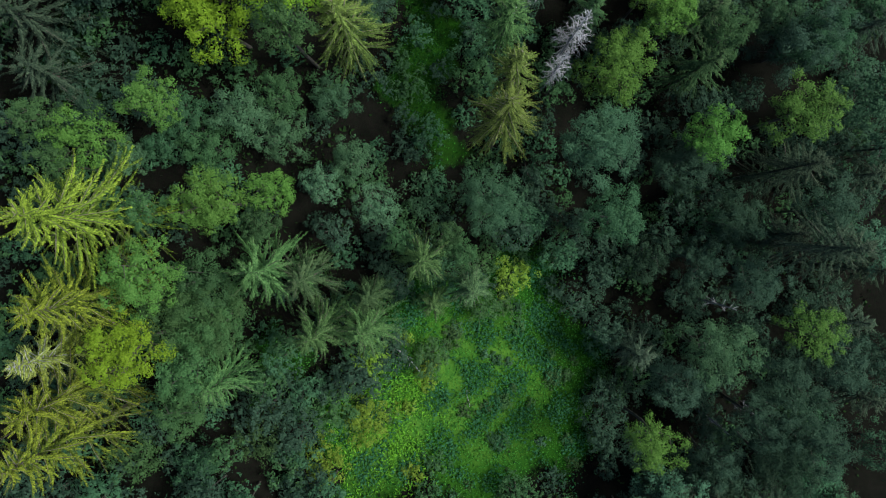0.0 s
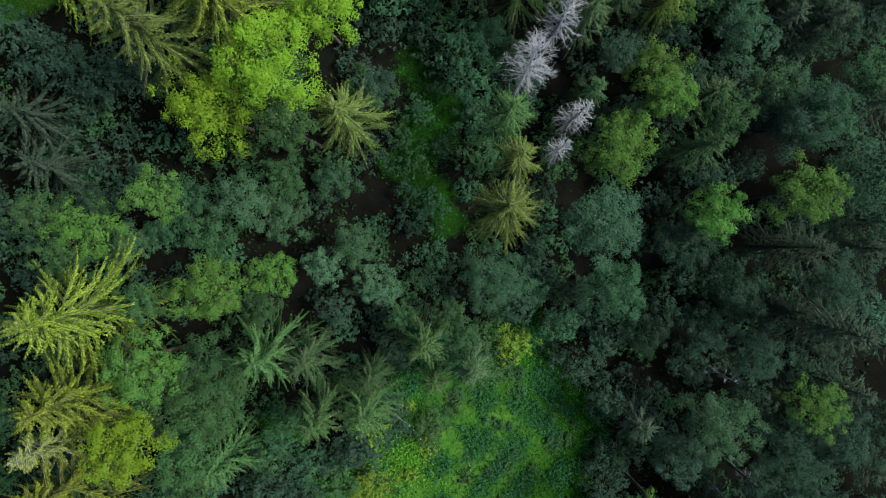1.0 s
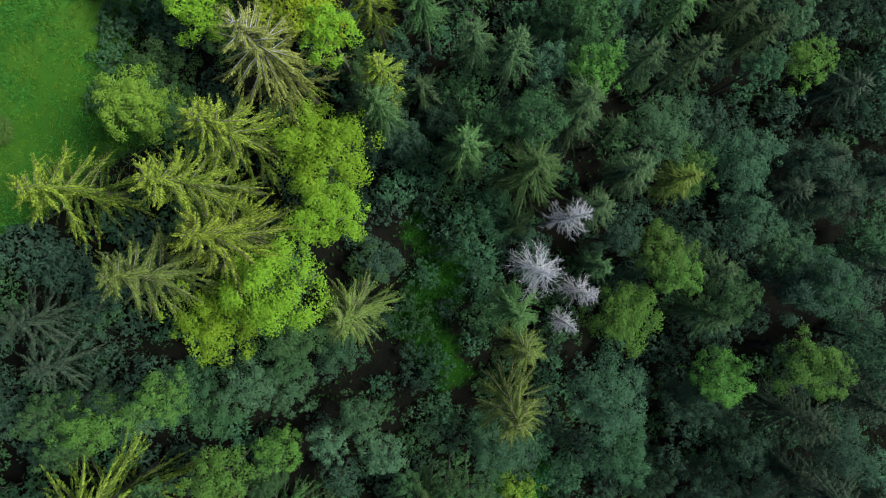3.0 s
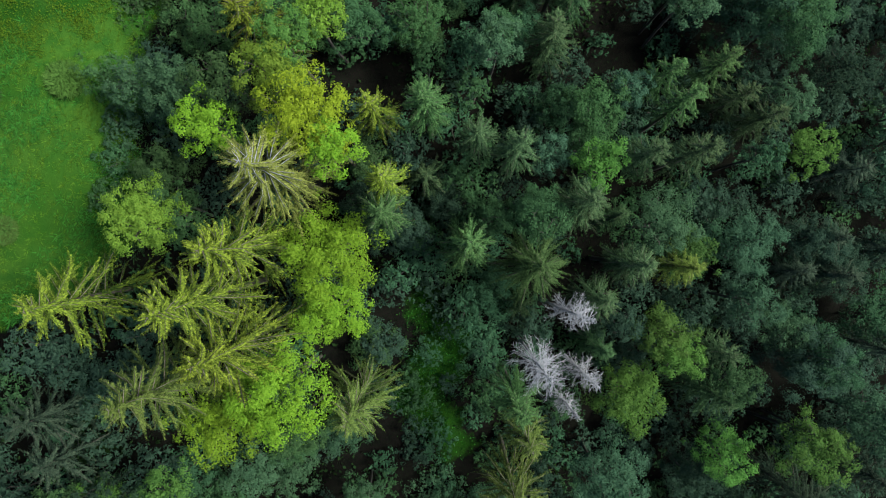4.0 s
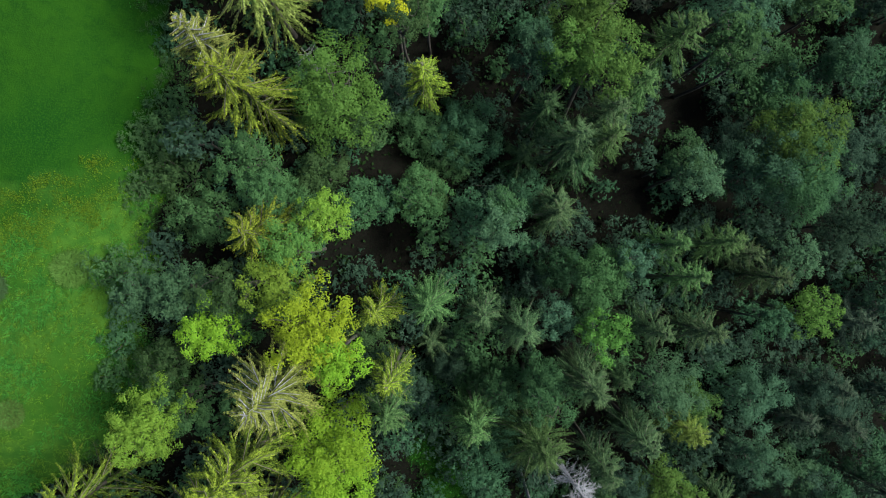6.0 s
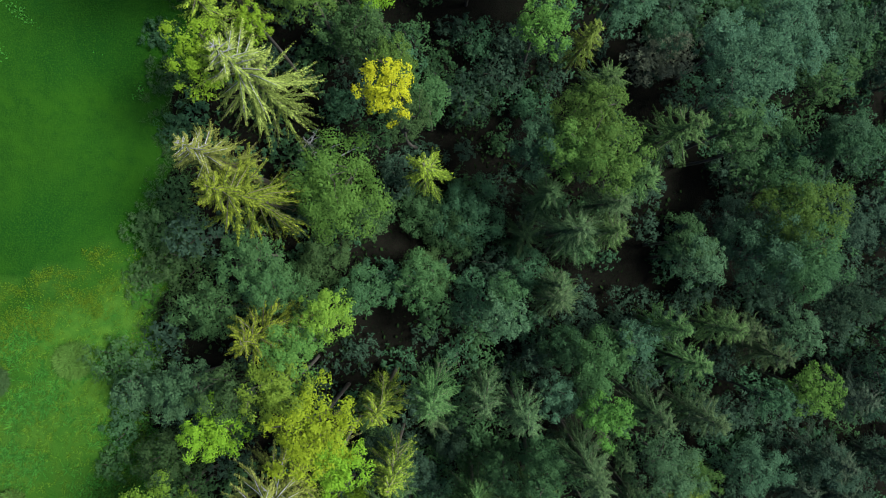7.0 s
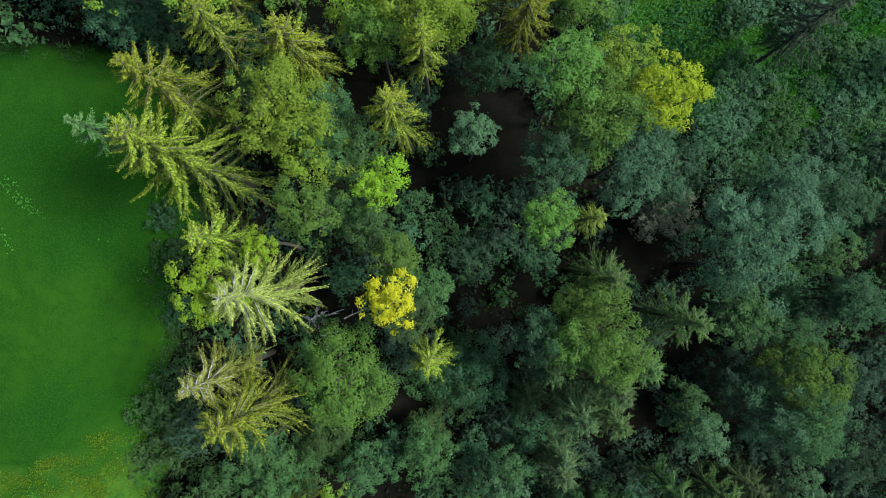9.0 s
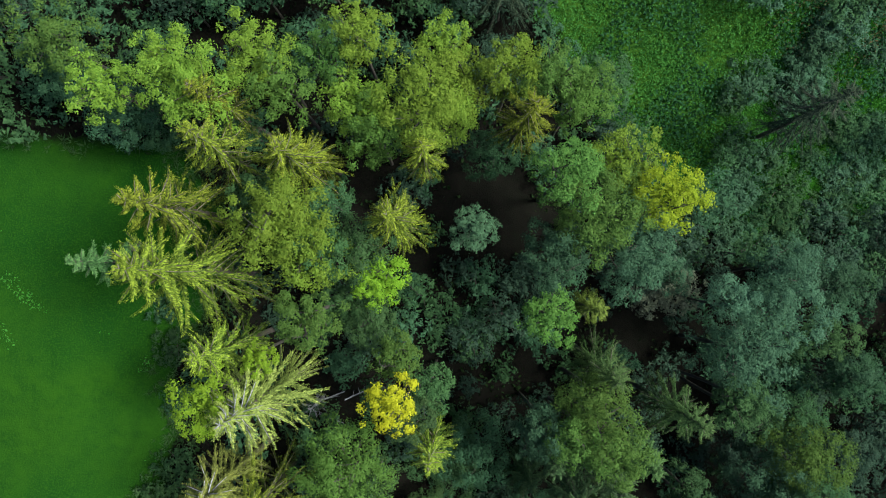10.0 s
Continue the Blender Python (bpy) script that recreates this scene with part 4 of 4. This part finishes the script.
broadleaf(-13.8, 68.4, 34.0, 1.6, 'd')
spruce(2.8, 68.5, 39.1, 1.8, 'yg')
spruce(-13.1, 68.5, 41.5, 1.4, 'yg')
broadleaf(-20.4, 68.6, 36.0, 1.9, 'd')
broadleaf(-19.3, 68.6, 33.0, 1.8, 'd')
broadleaf(-14.2, 68.8, 41.6, 2.1, 'y')
broadleaf(-18.8, 68.9, 41.2, 1.6, 'y')
broadleaf(-2.8, 69.1, 39.1, 2.6, 'y')
broadleaf(-6.6, 69.1, 35.8, 2.1, 'y')
broadleaf(-1.4, 69.1, 34.0, 1.8, 'y')
broadleaf(-10.4, 69.4, 38.9, 1.6, 'lg')
broadleaf(6.6, 70.2, 34.6, 1.9, 'lg')
broadleaf(-15.9, 70.5, 40.0, 1.7, 'y')
broadleaf(-23.6, 70.7, 36.0, 1.7, 'd')
broadleaf(-11.5, 71.1, 40.0, 1.7, 'y')
broadleaf(4.7, 71.1, 35.0, 1.7, 'olive')
broadleaf(-0.2, 71.2, 33.5, 1.8, 'y')
broadleaf(-22.2, 71.6, 40.0, 1.9, 'olive')
broadleaf(2.3, 71.7, 35.0, 1.9, 'y')
broadleaf(-8.4, 72.0, 36.0, 1.6, 'olive')
broadleaf(-6.3, 72.6, 38.0, 1.7, 'y')
broadleaf(-1.8, 73.3, 33.0, 1.7, 'y')
spruce(23.5, 70.6, 30.5, 2.4, 'dd')


def sedge_clump(x, y, high, radius, tone):
    """A bushy clump of long arching leaves on the meadow."""
    r = dice()
    clump = rooted("sedge_clump", x, y, "bushy clump of arching green sedge on the meadow", "sedge", "sedge clumps on the meadow")
    for name, n, lift in (("inner_leaves", 1100, 0.9), ("outer_leaves", 1900, 0.6)):
        az, d = r.uniform(0, 2 * np.pi, n), radius * np.sqrt(r.random(n)) * (0.55 if lift > 0.5 else 1.0)
        out = np.stack([np.cos(az), np.sin(az), np.zeros(n)], 1)
        base = out * d[:, None] + np.array([0, 0, 1.0]) * (high * (1 - 0.6 * (d / radius) ** 2) * r.uniform(0.35, 1.0, n))[:, None]
        along = unit(out + np.array([0, 0, lift - 0.5]) + r.normal(0, 0.75, (n, 3))) * (0.20 * radius * r.uniform(0.5, 1.2, n))[:, None]
        side = unit(np.cross(along, np.array([0, 0, 1.0]))) * r.uniform(0.025, 0.05, n)[:, None]
        part(name, slivers(name, base, along, side, LEAF[tone]), clump)
    return clump


sedge_clump(-24.9, 36.0, 1.4, 1.9, 'lg')
sedge_clump(-29.4, 34.8, 1.2, 1.6, 'g')
sedge_clump(-29.6, 26.4, 1.2, 1.5, 'olive')
for x, y, high, radius, tone in ((-20.6, 44.6, 1.6, 1.7, 'g'), (-19.7, 42.4, 2.0, 1.6, 'g'), (-21.0, 41.4, 1.1, 1.3, 'g'), (-18.9, 46.6, 1.8, 1.5, 'gm'), (-18.9, 51.0, 1.6, 1.3, 'd'), (-19.4, 54.6, 1.5, 1.4, 'gm'), (-19.8, 57.2, 1.3, 1.2, 'd'), (-21.9, 33.3, 2.0, 1.5, 'b'), (-22.6, 31.2, 1.8, 1.3, 'gm'), (-23.4, 28.8, 1.7, 1.4, 'g')):
    shrub(x, y, high, radius, tone)

# ---- undergrowth between the trees ----
def undergrowth():
    """Young trees and shrubs that fill the gaps under and between the crowns."""
    r = np.random.default_rng(7)
    placed, heaps, stems = [], {"dd": [], "d": [], "gm": []}, []
    crowns = np.array(CROWNS)
    young = 0
    for _ in range(9000):
        x, y = r.uniform(-40, 42), r.uniform(-28, 84)
        if max(float(meadow(x - 1.8, y)), 0.8 * float(glade(x, y)), float(hollow(x, y))) > 0.4:
            continue
        if -27 < x < 1 and -4 < y < 13 and r.random() < 0.75:
            continue
        if np.min(np.hypot(crowns[:, 0] - x, crowns[:, 1] - y) - crowns[:, 2]) < 0.1:
            continue
        foot, high, wide = float(land(x, y)), r.uniform(4.0, 8.5), r.uniform(1.3, 2.1)
        crowns = np.vstack([crowns, (x, y, 0.9 * wide)])
        # in the gloomy parts only dd, whose colour already holds the shade
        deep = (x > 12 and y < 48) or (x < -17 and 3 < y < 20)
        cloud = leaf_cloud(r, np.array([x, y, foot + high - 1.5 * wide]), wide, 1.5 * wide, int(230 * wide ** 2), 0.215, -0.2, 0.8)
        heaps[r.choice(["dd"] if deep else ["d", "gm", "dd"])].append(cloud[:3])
        goals = cloud[3][r.integers(0, len(cloud[3]), 3)]
        fork = np.array([x + r.normal(0, 0.2), y + r.normal(0, 0.2), foot + high * 0.45])
        stems.append((np.stack([np.array([x, y, foot - 0.1]), (np.array([x, y, foot]) + fork) / 2, fork]), np.array([0.10, 0.08, 0.06])))
        stems += [(np.stack([fork, (fork + g) / 2 + r.normal(0, 0.15, 3), g]), np.array([0.05, 0.035, 0.012])) for g in goals]
        young += 1
        if young >= 330:
            break
    tagged(new("sapling_stems", tubes("sapling_stems", stems, BARK_LEAF, 4)), "thin dark stems of young trees between the crowns", "saplings", kind="stuff")
    for _ in range(7000):
        x, y = r.uniform(-40, 42), r.uniform(-28, 84)
        if max(float(meadow(x - 1.2, y)), 0.8 * float(glade(x, y)), float(hollow(x, y))) > 0.5 or any((x - a) ** 2 + (y - b) ** 2 < 4.2 for a, b in placed):
            continue
        placed.append((x, y))
        high, wide = r.uniform(1.6, 4.6), r.uniform(1.0, 1.9)
        # mostly dd, so the floor's shade sits in the leaf colour
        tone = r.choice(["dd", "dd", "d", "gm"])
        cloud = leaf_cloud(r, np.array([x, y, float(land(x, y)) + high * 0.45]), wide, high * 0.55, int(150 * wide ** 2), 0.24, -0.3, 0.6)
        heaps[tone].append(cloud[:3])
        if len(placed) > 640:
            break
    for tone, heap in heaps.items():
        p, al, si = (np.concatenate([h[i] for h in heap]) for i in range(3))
        tagged(new("undergrowth", slivers("undergrowth", p - 0.5 * al, al, si, LEAF[tone])), "leafy undergrowth filling the wood floor, with shade in its colour", "undergrowth", kind="stuff")


undergrowth()


def clearing_shrubs():
    """Low bushes that have grown up on the upper clearing and along its rim."""
    r = np.random.default_rng(23)
    for _ in range(125):
        x, y = r.uniform(15, 42), r.uniform(59, 84)
        if x < 20 and y > 66:
            continue
        shrub(round(x, 2), round(y, 2), r.uniform(0.7, 2.4), r.uniform(0.9, 2.3), r.choice(["d", "bm", "bd", "gm"]))


clearing_shrubs()


def clearing_clumps():
    """Knee-high leafy clumps scattered over the southern clearing."""
    r = np.random.default_rng(31)
    for _ in range(48):
        x, y = r.uniform(-9, 15), r.uniform(-27, -5)
        if float(glade(x, y)) > 0.4:
            shrub(round(x, 2), round(y, 2), r.uniform(0.4, 1.3), r.uniform(0.5, 1.3), r.choice(["y", "y", "g", "g"] if x < 1 else ["g", "g", "d", "bd"]))


clearing_clumps()


def pale_wood(name, x, y, length, heading, rise, girth, label, category, forks=2):
    """Bleached dead wood that lies on the ground: a bent stem with a few short forks."""
    r = dice()
    way = np.array([math.cos(radians(heading)), math.sin(radians(heading))])
    f = np.linspace(0, 1, 7)
    px = x + way[0] * length * f + 0.05 * length * np.sin(4 * f + r.uniform(0, 6))
    py = y + way[1] * length * f + 0.05 * length * np.cos(3 * f + r.uniform(0, 6))
    stem = np.stack([px, py, land(px, py) + girth + rise * f], 1)
    ob = new(name, tubes(name, [(stem, girth * (1 - 0.6 * f))], BARK_DEAD, 7))
    for _ in range(forks):
        k = r.integers(2, 6)
        d = unit(np.array([*(way + r.normal(0, 0.7, 2)), 0.25])) * length * 0.2
        part("fork", tubes("fork", [(np.stack([stem[k], stem[k] + 0.5 * d, stem[k] + d]), girth * np.array([0.45, 0.3, 0.12]))], BARK_DEAD, 5), ob)
    return tagged(ob, label, category)


pale_wood("fallen_log", -5.0, -11.2, 4.2, -52, 0.9, 0.11, "pale fallen log lying in the clearing's grass", "log")
pale_wood("fallen_branch", 15.0, -3.2, 1.0, 65, 0.3, 0.05, "white bent branch lying on the clearing floor", "branch")
pale_wood("fallen_branch", 10.2, -3.3, 1.3, 20, 0.3, 0.04, "pale broken branch lying among herbs", "branch", 4)
pale_wood("fallen_branch", 2.6, -18.4, 1.8, 95, 0.3, 0.05, "pale broken branch lying among herbs", "branch", 3)
pale_wood("fallen_log", -11.4, 50.2, 2.8, 12, 0.8, 0.07, "pale broken log lying in a gap by the meadow", "log", 5)
pale_wood("fallen_branch", -9.0, 50.0, 2.2, 28, 0.9, 0.06, "bare grey branch lying across dead wood", "branch", 6)
pale_wood("fallen_branch", -10.6, 48.9, 1.8, -14, 0.5, 0.05, "pale barkless branch lying in a gap", "branch", 4)


def outer_wood():
    """Trees of the same wood just past its middle part, east and along both ends."""
    r = np.random.default_rng(11)
    for k in range(46):
        if k < 24:
            x, y = r.uniform(36, 47), -26 + k * 4.2 + r.uniform(-1.5, 1.5)
        elif k < 34:
            x, y = r.uniform(20, 40), r.uniform(-31, -24)
        else:
            x, y = -30 + (k - 34) * 4.0 + r.uniform(-1, 1), r.uniform(77, 86)
        if 4 < x < 36 and y > 70:
            continue
        top = float(land(x, y)) + r.uniform(11, 16)
        if r.random() < 0.4:
            spruce(x, y, top, r.uniform(2.0, 2.8), "dd")
        else:
            broadleaf(x, y, top, r.uniform(2.2, 3.2), r.choice(["d", "dd", "bd"] if k < 34 else ["g", "olive", "gm"]), 0.5)


outer_wood()
